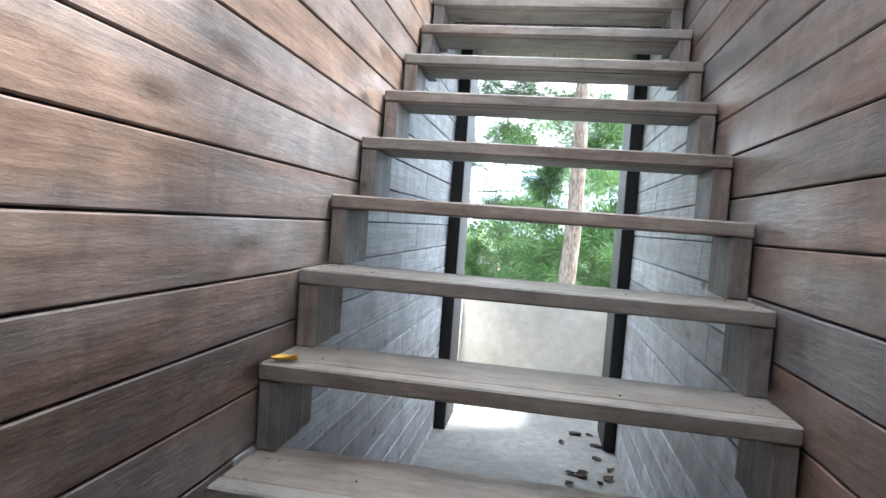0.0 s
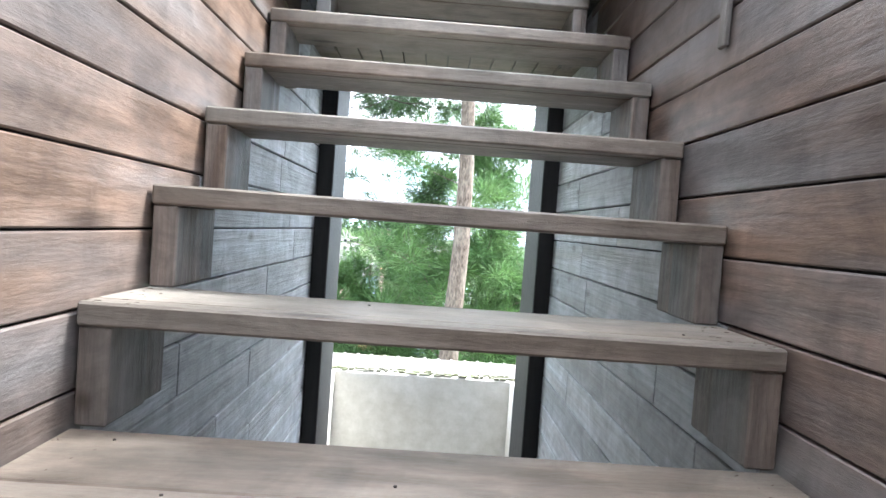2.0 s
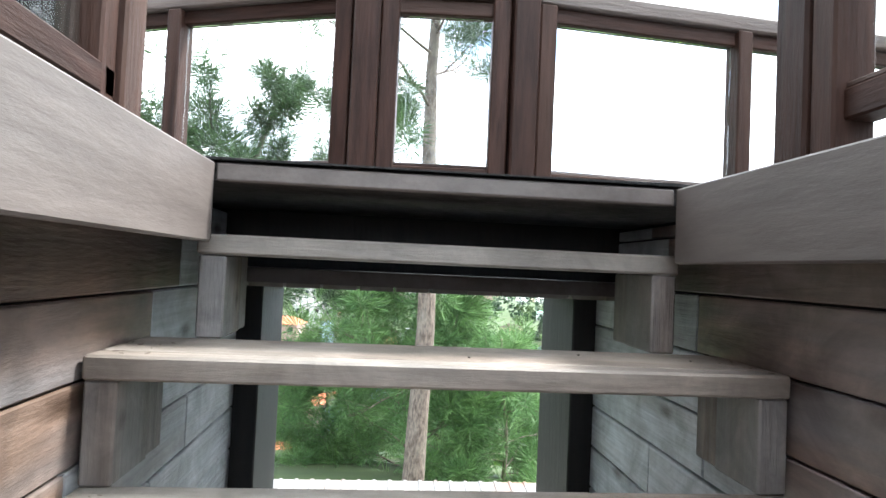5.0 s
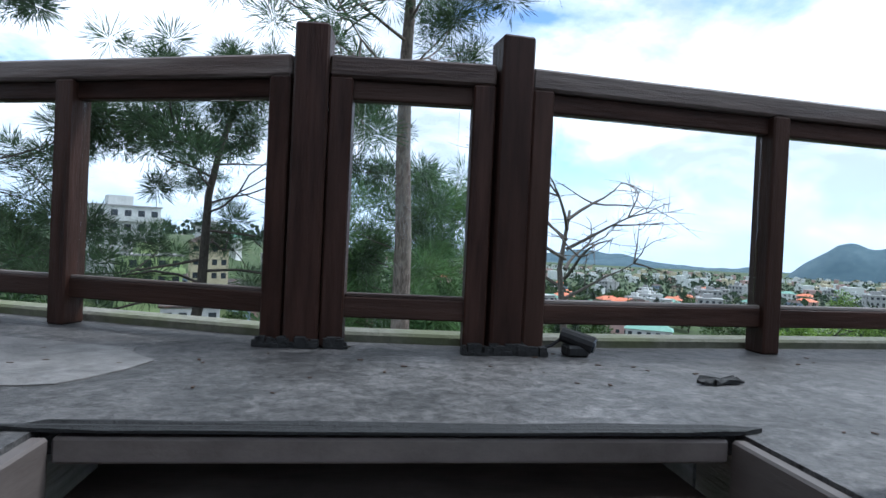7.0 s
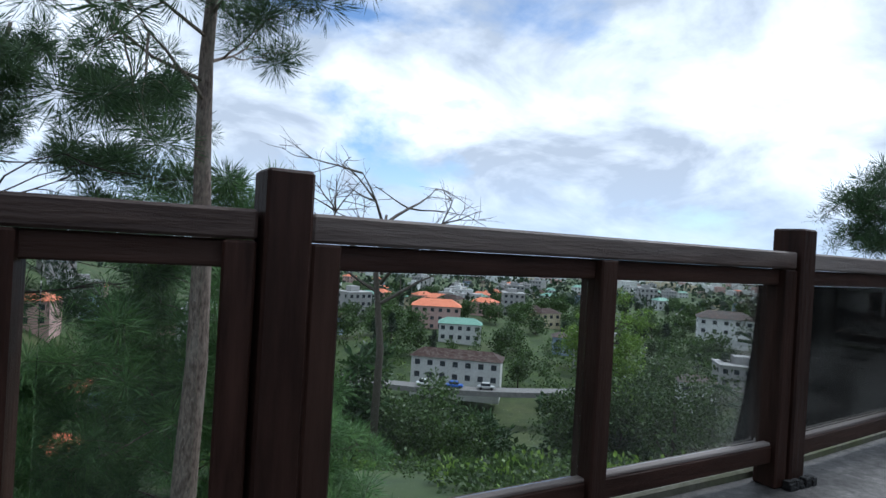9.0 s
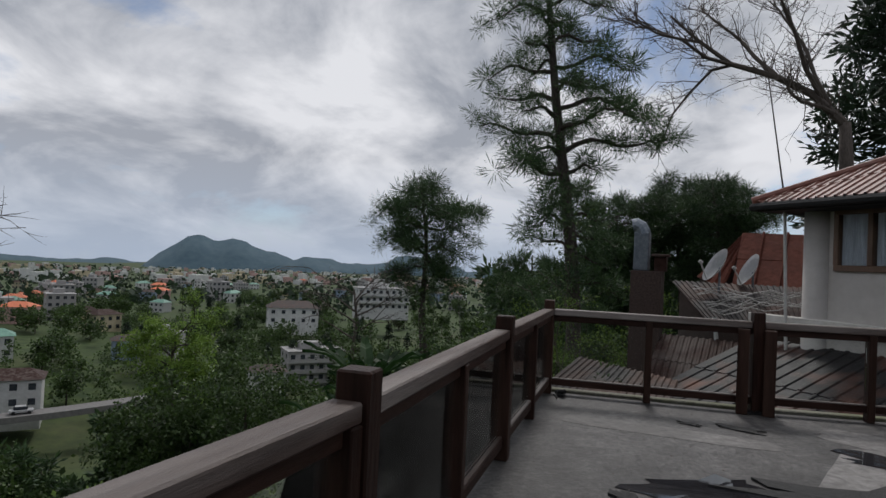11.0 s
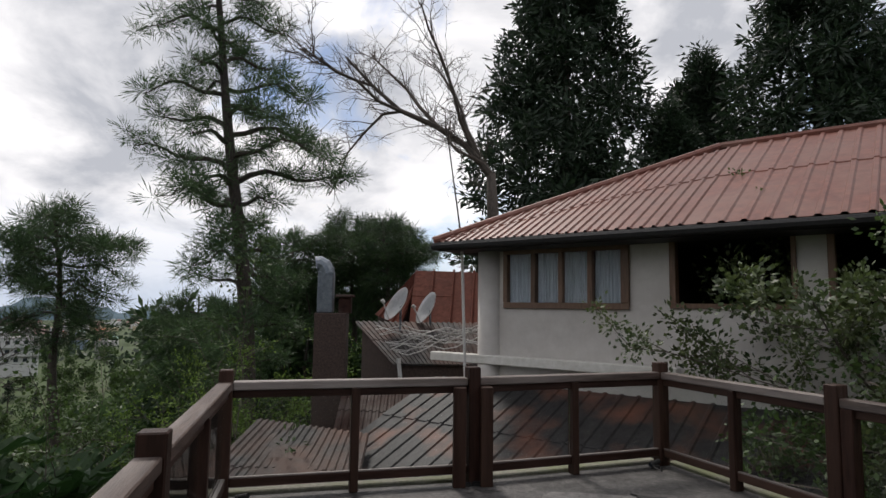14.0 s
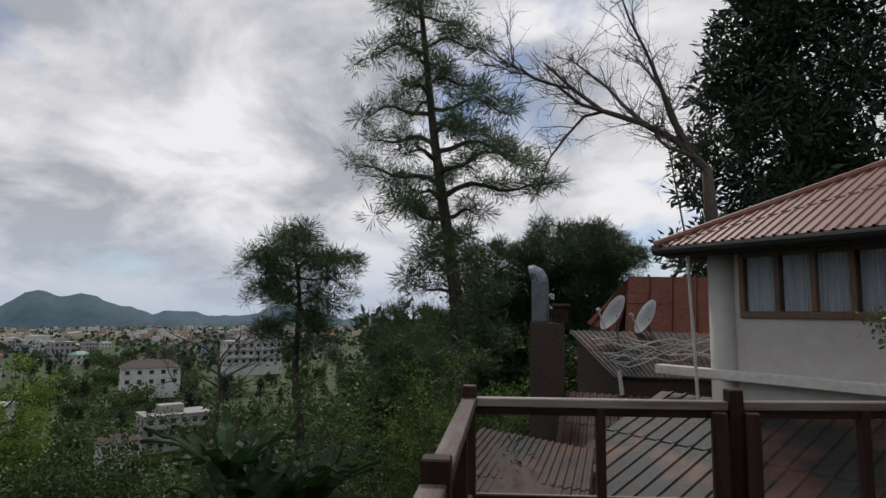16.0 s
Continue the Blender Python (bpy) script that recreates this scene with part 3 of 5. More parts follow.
for (x, y), (u, v) in ((P["p5"], (-0.06, -0.1)), (P["p5"], (-0.085, 0.1))):
    tagged(part("rail_post", box((x + u - 0.05, y + v - 0.045, TOP), (x + u + 0.05, y + v + 0.045, RAIL_Z - 0.04), 0.005), RAIL_WOOD), "dark brown doubled railing post", "post", "doubled posts")

# ---- balcony below the deck ----
tagged(part("parapet", box((-0.78, 4.38, FLOOR), (0.78, 4.50, 0.0), 0.01), PLASTER), "stained whitewashed balcony parapet wall", "parapet", kind="structure")
for side in (-1, 1):
    x0, x1 = sorted((side * 0.66, side * 0.78))
    tagged(part("parapet_side", box((x0, 3.745, FLOOR), (x1, 4.378, 0.0), 0.008), PLASTER), "whitewashed side wall of the balcony", "parapet", kind="structure")
moss = bmesh.new()
mr_ = random.Random(9)
for i in range(140):
    x, y = mr_.uniform(-0.74, 0.74), mr_.uniform(4.39, 4.49)
    s = mr_.uniform(0.008, 0.03)
    box((x - s, y - s * 0.6, 0.0), (x + s, y + s * 0.6, mr_.uniform(0.006, 0.02)), 0, moss)
tagged(part("moss", moss, EDGE), "dark moss and dirt on the parapet top", "moss", kind="stuff")


# ---- ribbed metal roofs ----
def ribbed(a, b, c, d, pitch=0.2, rib=0.022, wide=0.055, thick=0.012):
    """A sheet a-b along the eave, d-c along the top, with ribs from eave to top."""
    a, b, c, d = (Vector(v) for v in (a, b, c, d))
    n = max(2, int(max((b - a).length, (c - d).length) / pitch))
    up = (b - a).cross(d - a).normalized()
    up = up if up.z > 0 else -up
    bm = bmesh.new()
    laps = ((0, 0.0), (0.52, 0.0), (0.523, 0.012), (1, 0.003))
    rows = []
    for i in range(n):
        for f, h in ((0, 0), (1 - 2 * wide / pitch, 0), (1 - 1.6 * wide / pitch, rib), (1 - 0.5 * wide / pitch, rib)):
            s = min(1.0, (i + f) / n)
            rows.append([bm.verts.new(a.lerp(b, s).lerp(d.lerp(c, s), t) + up * (h + thick + lap)) for t, lap in laps])
    rows.append([bm.verts.new(b.lerp(c, t) + up * (thick + lap)) for t, lap in laps])
    for p, q in zip(rows, rows[1:]):
        for k in range(3):
            bm.faces.new((p[k], q[k], q[k + 1], p[k + 1]))
    low = [bm.verts.new(v - up * thick) for v in (a, b, c, d)]
    bm.faces.new(list(reversed(low)))
    return bm


def trapeze(e0, e1, r0, r1, x_from, x_to):
    """The part of a hipped slope between two places along the eave, as four corners."""
    e0, e1, r0, r1 = (Vector(v) for v in (e0, e1, r0, r1))
    run = (e1 - e0).normalized()
    length = (e1 - e0).length
    lo, hi = (r0 - e0).dot(run), (r1 - e0).dot(run)
    rise = r0 - e0 - run * lo

    def top(s):
        f = min(1.0, s / lo if lo > 1e-3 else 1.0, (length - s) / (length - hi) if length - hi > 1e-3 else 1.0)
        return e0 + run * s + rise * max(0.001, f)

    return e0 + run * x_from, e0 + run * x_to, top(x_to), top(x_from)


# ---- the neighbouring house with its hipped red roof ----
# the yard's own plan is drawn at a smaller size and set down here
YARD = Matrix.Translation((11.728, 1.088, 3.547)) @ pose(0, 0, 0, 0, 0, -3.0) @ Matrix.Scale(1.19, 4) @ Matrix.Translation((-9.884, -1.047, -3.38))
before_yard = set(scene.objects)
U, W = Vector((0.788, -0.616, 0)), Vector((-0.616, -0.788, 0))
CORNER = Vector((10.05, 1.26, 0))
house = thing("house", "cream rendered house with brown timber windows and red ribbed metal roof", "house", (10.05, 1.26, -1.0))


def at(w, d, z):
    return CORNER + W * w + U * d + Vector((0, 0, z))


def hbox(name, w0, w1, d0, d1, z0, z1, mat, bev=0.0, label="", parent=None):
    bm = box((w0, d0, z0), (w1, d1, z1), bev)
    moved(bm, Matrix(((W.x, U.x, 0, CORNER.x), (W.y, U.y, 0, CORNER.y), (0, 0, 1, 0), (0, 0, 0, 1))))
    return local(part(name, bm, mat, parent or house, label))


CASEMENT = glass("casement_glass", (0.93, 0.95, 0.97), 0.0, 0.03)
openings = [(0.30, 2.00, 3.44, 4.13), (2.50, 3.78, 3.44, 4.28), (4.05, 6.2, 3.44, 4.28)]
hbox("wall", -0.0, 9.0, 0, 0.18, -1.0, 3.44, HOUSE_WALL)
hbox("wall", -0.0, 0.30, 0, 0.18, 3.44, 4.28, HOUSE_WALL)
hbox("wall", 2.00, 2.50, 0, 0.18, 3.44, 4.28, HOUSE_WALL)
hbox("wall", 3.78, 4.05, 0, 0.18, 3.44, 4.28, HOUSE_WALL)
hbox("wall", 6.2, 9.0, 0, 0.18, 3.44, 4.28, HOUSE_WALL)
hbox("wall", 0.30, 2.00, 0, 0.18, 4.13, 4.28, HOUSE_WALL)
hbox("wall", 0.0, 0.18, 0.18, 5.4, -1.0, 4.28, HOUSE_WALL)
hbox("wall", 8.82, 9.0, 0.18, 5.4, -1.0, 4.28, HOUSE_WALL)
hbox("wall", 0.0, 9.0, 5.4, 5.58, -1.0, 4.28, HOUSE_WALL)
# unseen room surfaces, coloured near black so the openings look unlit
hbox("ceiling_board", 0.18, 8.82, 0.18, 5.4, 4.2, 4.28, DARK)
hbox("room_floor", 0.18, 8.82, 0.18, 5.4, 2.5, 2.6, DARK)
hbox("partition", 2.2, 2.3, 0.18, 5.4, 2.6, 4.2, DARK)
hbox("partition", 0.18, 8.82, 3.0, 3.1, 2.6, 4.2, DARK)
local(part("corner_column", tube([at(0.02, 0.02, -1), at(0.02, 0.02, 4.28)], [0.17, 0.17], 20), HOUSE_WALL, house, smooth=True))
window = hbox("window", 0.27, 2.03, -0.04, -0.004, 3.38, 3.46, FRAME_WOOD, 0.006, "brown timber casement window with net curtains")
for w0, w1, z0, z1 in ((0.27, 2.03, 4.11, 4.17), (0.27, 0.335, 3.46, 4.11), (1.93, 2.03, 3.46, 4.11), (0.70, 0.765, 3.46, 4.11), (1.10, 1.165, 3.46, 4.11), (1.50, 1.565, 3.46, 4.11)):
    bm = box((w0, -0.05, z0), (w1, 0.05, z1), 0.005)
    moved(bm, Matrix(((W.x, U.x, 0, CORNER.x), (W.y, U.y, 0, CORNER.y), (0, 0, 1, 0), (0, 0, 0, 1))))
    part("window_frame", bm, FRAME_WOOD, window)
for w0, w1 in ((0.335, 0.70), (0.765, 1.10), (1.165, 1.50), (1.565, 1.93)):
    for nm, d, mat in (("pane", 0.0, CASEMENT), ("curtain", 0.035, CURTAIN)):
        bm = bmesh.new()
        if nm == "pane":
            box((w0, d, 3.46), (w1, d + 0.006, 4.11), 0, bm)
        else:
            n = 24
            vs = [[bm.verts.new((w0 + (w1 - w0) * i / n, d + 0.02 * math.sin(i * 1.9 + w0 * 9), z)) for z in (3.44, 4.13)] for i in range(n + 1)]
            for p, q in zip(vs, vs[1:]):
                bm.faces.new((p[0], q[0], q[1], p[1]))
        moved(bm, Matrix(((W.x, U.x, 0, CORNER.x), (W.y, U.y, 0, CORNER.y), (0, 0, 1, 0), (0, 0, 0, 1))))
        part(nm, bm, mat, window)
for w0, w1 in ((2.5, 3.78), (4.05, 6.2)):
    for a0, a1, z0, z1 in ((w0, w1, 3.40, 3.46), (w0, w0 + 0.07, 3.46, 4.28), (w1 - 0.05, w1, 3.46, 4.28)):
        hbox("window_frame", a0, a1, -0.03, 0.1, z0, z1, FRAME_WOOD, 0.005)
hbox("far_window", 3.35, 3.75, 2.98, 3.0, 3.62, 3.98, CURTAIN, 0, "small lit lattice window at the back of the room")
for i in range(5):
    hbox("glazing_bar", 3.35 + i * 0.095, 3.365 + i * 0.095, 2.965, 2.98, 3.62, 3.98, DARK)
# roof
Z_EAVE, OVER, DEPTH, RISE_R = 4.27, 0.55, 2.75, 1.55
e0, e1 = at(-OVER, -OVER, Z_EAVE), at(9.55, -OVER, Z_EAVE)
f0, f1 = at(-OVER, 2 * DEPTH - OVER + 0.6, Z_EAVE), at(9.55, 2 * DEPTH - OVER + 0.6, Z_EAVE)
half = DEPTH + 0.3
r0, r1 = at(half - OVER, half - OVER, Z_EAVE + RISE_R), at(9.55 - half, half - OVER, Z_EAVE + RISE_R)
for q0, q1, t0, t1 in ((e0, e1, r0, r1), (f0, f1, r0, r1)):
    length = (q1 - q0).length
    for i in range(int(length / 0.84)):
        local(part("roof_sheet", ribbed(*trapeze(q0, q1, t0, t1, i * length / int(length / 0.84) + 0.002, (i + 1) * length / int(length / 0.84)), 0.168, 0.02, 0.03), ROOF_RED, house))
for q0, q1, t in ((e0, f0, r0), (e1, f1, r1)):
    length = (q1 - q0).length
    for i in range(8):
        local(part("roof_sheet", ribbed(*trapeze(q0, q1, t, t, i * length / 8 + 0.002, (i + 1) * length / 8), 0.17, 0.02, 0.03), ROOF_RED, house))
for p, q in ((e0, r0), (r0, r1), (r1, e1), (f0, r0)):
    local(part("ridge_cap", tube([p + Vector((0, 0, 0.03)), q + Vector((0, 0, 0.03))], [0.06, 0.06], 8), ROOF_RED, house))
local(part("gutter", tube([e0 + Vector((0, 0, -0.05)), e1 + Vector((0, 0, -0.05))], [0.055, 0.055], 8), BLACK_WOOD, house))
local(part("gutter", tube([e0 + Vector((0, 0, -0.05)), f0 + Vector((0, 0, -0.05))], [0.055, 0.055], 8), BLACK_WOOD, house))
hbox("eave_board", -0.5, 9.5, -0.5, 0.0, 4.16, 4.2, BLACK_WOOD)
hbox("ledge", -0.9, 2.6, -0.16, -0.004, 2.62, 2.74, PLASTER, 0.01)

# ---- lower sheds and roofs between deck and house ----
def lean_to(label, a, b, c, d, mat, pitch=0.16, base=-1.0, rib=0.018):
    """A shed: ribbed sheet roof on plain walls under it."""
    a, b, c, d = (Vector(v) for v in (a, b, c, d))
    mid = (a + b + c + d) / 4
    shed = thing("shed", label, "shed", (mid.x, mid.y, base), "low sheds")
    local(part("roof", ribbed(a, b, c, d, pitch, rib, 0.03), mat, shed))
    ins = [mid.lerp(v, 0.9) for v in (a, b, c, d)]
    bm = bmesh.new()
    lo, hi = [bm.verts.new((v.x, v.y, base)) for v in ins], [bm.verts.new(v - Vector((0, 0, 0.05))) for v in ins]
    for i in range(4):
        bm.faces.new((lo[i], lo[(i + 1) % 4], hi[(i + 1) % 4], hi[i]))
    bm.faces.new(hi)
    local(part("wall", bm, BRICK_DARK, shed))
    return shed


lean_to("low lean-to with dark patched and rusted sheet roof", at(-0.9, -2.35, 1.50), at(4.6, -2.35, 1.50), at(4.6, -0.02, 2.36), at(-0.9, -0.02, 2.36), ROOF_DARK, 0.2)
lean_to("lean-to with rust-brown corrugated sheet roof", (9.0, 3.25, 1.62), (8.75, 1.75, 1.62), (10.6, 1.75, 2.25), (10.9, 3.35, 2.25), ROOF_RUST, 0.1)
lean_to("low shed with weathered grey corrugated roof", (7.15, 4.55, 1.30), (7.0, 2.7, 1.42), (8.9, 2.75, 1.86), (9.0, 4.1, 2.0), ROOF_GREY, 0.1)
lean_to("shed with pale weathered corrugated roof carrying cables", (10.9, 2.62, 2.50), (10.75, 1.0, 2.52), (12.1, 1.0, 3.1), (12.3, 3.42, 3.1), ROOF_GREY, 0.09)
lean_to("outbuilding with red sheet roof and standing seams", (13.6, 2.55, 2.95), (12.9, -1.2, 2.95), (15.0, -1.6, 4.1), (15.4, 2.5, 4.2), ROOF_BROWN, 0.45, -1.0, 0.06)
lean_to("outbuilding gable side with brown sheet roof", (15.0, 3.35, 3.2), (13.7, 2.7, 3.0), (15.3, 2.4, 4.1), (15.6, 2.5, 4.15), ROOF_BROWN, 0.35, -1.0, 0.05)

def dish(x, y, z, r, yaw, tilt):
    d = thing("satellite_dish", "grey satellite dish on a bent pipe mount", "satellite dish", (x, y, z), "satellite dishes")
    bm = bmesh.new()
    rings = [[bm.verts.new((r * k / 5 * math.cos(a * math.pi / 12), r * k / 5 * math.sin(a * math.pi / 12), 0.32 * r * (k / 5) ** 2)) for a in range(24)] for k in range(1, 6)]
    c = bm.verts.new((0, 0, 0))
    for a in range(24):
        bm.faces.new((c, rings[0][a], rings[0][(a + 1) % 24]))
        for p, q in zip(rings, rings[1:]):
            bm.faces.new((p[a], q[a], q[(a + 1) % 24], p[(a + 1) % 24]))
    bmesh.ops.solidify(bm, geom=list(bm.faces), thickness=0.012)
    bowl = part("bowl", bm, DISH, d, smooth=True)
    bowl.matrix_basis = pose(0, 0, r * 1.05, tilt, 0, yaw)
    m = pose(0, 0, r * 1.05, tilt, 0, yaw)
    part("arm", tube([m @ Vector((0, -r * 0.9, 0.25 * r)), m @ Vector((0, -r * 0.3, 1.0 * r))], [0.012, 0.012], 6), PIPE, d)
    part("feed", tube([m @ Vector((0, -r * 0.3, 0.92 * r)), m @ Vector((0, -r * 0.25, 1.1 * r))], [0.03, 0.03], 8), PIPE, d)
    part("mount", tube([(0, 0, -0.25), (0, 0, r * 0.6), m @ Vector((0, 0, 0))], [0.02, 0.02, 0.02], 6), STEEL, d)
    return d


dish(11.9, 2.6, 3.05, 0.32, 208, 60)
dish(12.1, 2.1, 3.02, 0.3, 204, 64)
mast = thing("antenna_mast", "tall thin pale metal antenna mast beside the house", "mast", (10.0, 1.54, 2.7))
part("pole", tube([(0, 0, -1.2), (0.0, 0.1, 1.6)], [0.022, 0.02], 8), PIPE, mast)
part("tip", tube([(0, 0.1, 1.6), (0.0, 0.36, 3.4)], [0.014, 0.008], 6), NAIL, mast)
cables = random.Random(12)
for i in range(11):
    s = cables.uniform(0, 1)
    a = Vector((10.9, 2.6, 2.6)).lerp(Vector((12.3, 3.2, 3.16)), s)
    b = Vector((10.3, 1.2, 2.68)).lerp(Vector((11.9, 1.0, 3.12)), cables.uniform(0, 1))
    pts = [a.lerp(b, k / 8) + Vector((0, 0, 0.05 + 0.05 * math.sin(k * 2.0 + i))) for k in range(9)]
    tagged(part("cable", tube(pts, [0.008] * 9, 5), CABLE), "loose pale cable lying over the shed roof", "cable", "roof cables")
for pts in ([(10.85, 2.55, 2.6), (10.8, 2.5, 2.2), (10.7, 2.5, 1.4), (10.6, 2.6, 0.8)], [(10.2, 2.55, 1.45), (9.6, 2.3, 1.75), (9.2, 2.9, 1.7), (8.8, 3.2, 1.6)]):
    tagged(part("drain_pipe", tube(pts, [0.035] * 4, 8), PIPE), "white plastic drain pipe by the sheds", "pipe", "drain pipes")

for ob in [o for o in scene.objects if o not in before_yard and o.parent is None]:
    ob.matrix_basis = YARD @ ob.matrix_basis

chimney = thing("chimney", "dark sooty brick stack topped by a grey metal flue hood", "chimney", (12.95, 4.03, -1.0))
local(part("shaft", box((12.7, 3.74, -1.0), (13.2, 4.3, 3.42), 0.01), BRICK_DARK, chimney))
local(part("flue", box((12.82, 4.0, 3.42), (13.1, 4.28, 4.16), 0.02), STEEL, chimney))
hood = tube([(12.96, 4.14, 4.12), (12.96, 4.15, 4.18), (12.96, 4.19, 4.26), (12.96, 4.27, 4.3), (12.96, 4.32, 4.29)], [0.15, 0.15, 0.148, 0.145, 0.14], 12)
local(part("hood", hood, STEEL, chimney, "bent grey metal flue cowl"))
local(part("pot", box((12.85, 3.68, 3.42), (13.1, 3.9, 3.7), 0.01), ROOF_RUST, chimney))
local(part("pot_cap", box((12.8, 3.63, 3.7), (13.15, 3.95, 3.75), 0.01), ROOF_RUST, chimney, "rusty square cap"))

# the roof in front of the balcony
lean_to("low building below with rust and white corrugated roof", (-2.6, 5.3, -1.85), (3.2, 5.3, -1.85), (3.2, 10.0, -1.1), (-2.6, 10.0, -1.1), ROOF_PALE, 0.22, -5.5)


# ---- ground ----
def smooth(a, b, x):
    t = min(1.0, max(0.0, (x - a) / (b - a)))
    return t * t * (3 - 2 * t)


def height(x, y):
    s = 0.86 * y + 0.30 * max(x, 0) - 0.35 * max(-y, 0)
    h = -1.05 - 35.5 * smooth(4, 92, s) - 0.6 * smooth(2, 8, y)
    h += 8.0 * smooth(125, 175, s) - 6 * smooth(220, 520, s) - 30 * smooth(500, 1500, s) - 25 * smooth(1500, 3000, s)
    h += 30.0 * smooth(3, 75, -x) * smooth(14, 40, s)
    h += 22 * smooth(30, 120, x) * (1 - smooth(20, 110, y)) * smooth(20, 70, s)
    d = math.hypot(x, y)
    h += min(d / 60, 5.0) * 0.9 * noise.noise(Vector((x * 0.012, y * 0.012, 3.0))) * (1 if s > 8 else 0)
    return h


def ground_sheet():
    radii = [0.0] + [3.0 * 1.088 ** i for i in range(88)]
    n = 180
    verts, faces = [(0, 0, height(0, 0))], []
    for r in radii[1:]:
        for k in range(n):
            x, y = r * math.cos(2 * math.pi * k / n), r * math.sin(2 * math.pi * k / n)
            verts.append((x, y, height(x, y)))
    for k in range(n):
        faces.append((0, 1 + k, 1 + (k + 1) % n))
    for i in range(len(radii) - 2):
        p, q = 1 + i * n, 1 + (i + 1) * n
        for k in range(n):
            faces.append((p + k, q + k, q + (k + 1) % n, p + (k + 1) % n))
    ob = raw("ground", verts, faces, GROUND)
    ob.data.shade_smooth()
    return tagged(ob, "green hillside falling into a built-up valley", "ground", kind="structure")


ground_sheet()


def ridge(dist, az0, az1, base, crest, seed, mat):
    n = 90
    verts, faces = [], []
    for i in range(n + 1):
        az = radians(az0 + (az1 - az0) * i / n)
        k = 0.55 * noise.noise(Vector((i * 0.045, seed, 0))) + 0.22 * noise.noise(Vector((i * 0.16, seed, 5))) + 0.08 * noise.noise(Vector((i * 0.5, seed, 9)))
        edge = smooth(0, 0.14, i / n) * (1 - smooth(0.86, 1.0, i / n))
        top = base + (crest - base) * (0.55 + k) * edge
        for dd, z in ((-340, base - 25), (-150, base + (top - base) * 0.55), (0, top), (330, base - 30)):
            verts.append(((dist + dd) * math.sin(az), (dist + dd) * math.cos(az), z))
    for i in range(n):
        for k in range(3):
            p = i * 4 + k
            faces.append((p, p + 4, p + 5, p + 1))
    ob = raw("far_hill", verts, faces, mat)
    ob.data.shade_smooth()
    return tagged(ob, "wooded hill on the horizon, coloured blue-green by painted distance haze", "hill", "far hills", "structure")


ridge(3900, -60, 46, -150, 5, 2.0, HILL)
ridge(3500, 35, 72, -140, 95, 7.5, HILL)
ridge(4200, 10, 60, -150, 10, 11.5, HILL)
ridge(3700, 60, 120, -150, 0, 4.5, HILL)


# ---- trees ----
def tufts(centres, count, length, width, rnd, up=0.25, spray=1.0):
    """Needle or leaf blades thrown out from each centre: (x, y, z, size)."""
    verts, faces = [], []
    for cx, cy, cz, size in centres:
        for _ in range(count):
            d = np.array([rnd.gauss(0, 1), rnd.gauss(0, 1), rnd.gauss(0, 0.8) + up])
            d /= np.linalg.norm(d) + 1e-6
            s = np.cross(d, (rnd.gauss(0, 1), rnd.gauss(0, 1), rnd.gauss(0, 1)))
            s /= np.linalg.norm(s) + 1e-6
            o = np.array([cx, cy, cz]) + d * size * rnd.uniform(0.05, 0.75) * spray
            e = o + d * length * size * rnd.uniform(0.6, 1.2)
            i = len(verts)
            w = s * width * size
            m_ = (o + e) / 2
            verts += [tuple(o), tuple(m_ + w), tuple(e), tuple(m_ - w)]
            faces.append((i, i + 1, i + 2, i + 3))
    return verts, faces


def branchy(rnd, base, way, length, radius, bm, tips, depth, bend=0.25, sides=5, split=3, droop=0.0):
    pts, p, d = [Vector(base)], Vector(base), Vector(way).normalized()
    steps = 5
    for i in range(steps):
        d = (d + Vector((rnd.gauss(0, bend), rnd.gauss(0, bend), rnd.gauss(0, bend) - droop)) * 0.5).normalized()
        p = p + d * length / steps
        pts.append(p.copy())
    tube(pts, [radius * (1 - 0.8 * i / steps) + 0.002 for i in range(steps + 1)], sides, bm)
    if depth == 0:
        tips.append((pts[-1], d))
        tips.append((pts[-3], d))
        return
    for _ in range(split):
        k = rnd.randint(2, steps)
        side = Vector((rnd.gauss(0, 1), rnd.gauss(0, 1), rnd.gauss(0, 0.7)))
        branchy(rnd, pts[k], d * 0.9 + side * 0.75, length * rnd.uniform(0.45, 0.7), radius * 0.5, bm, tips, depth - 1, bend, max(3, sides - 1), split, droop)
    tips.append((pts[-1], d))


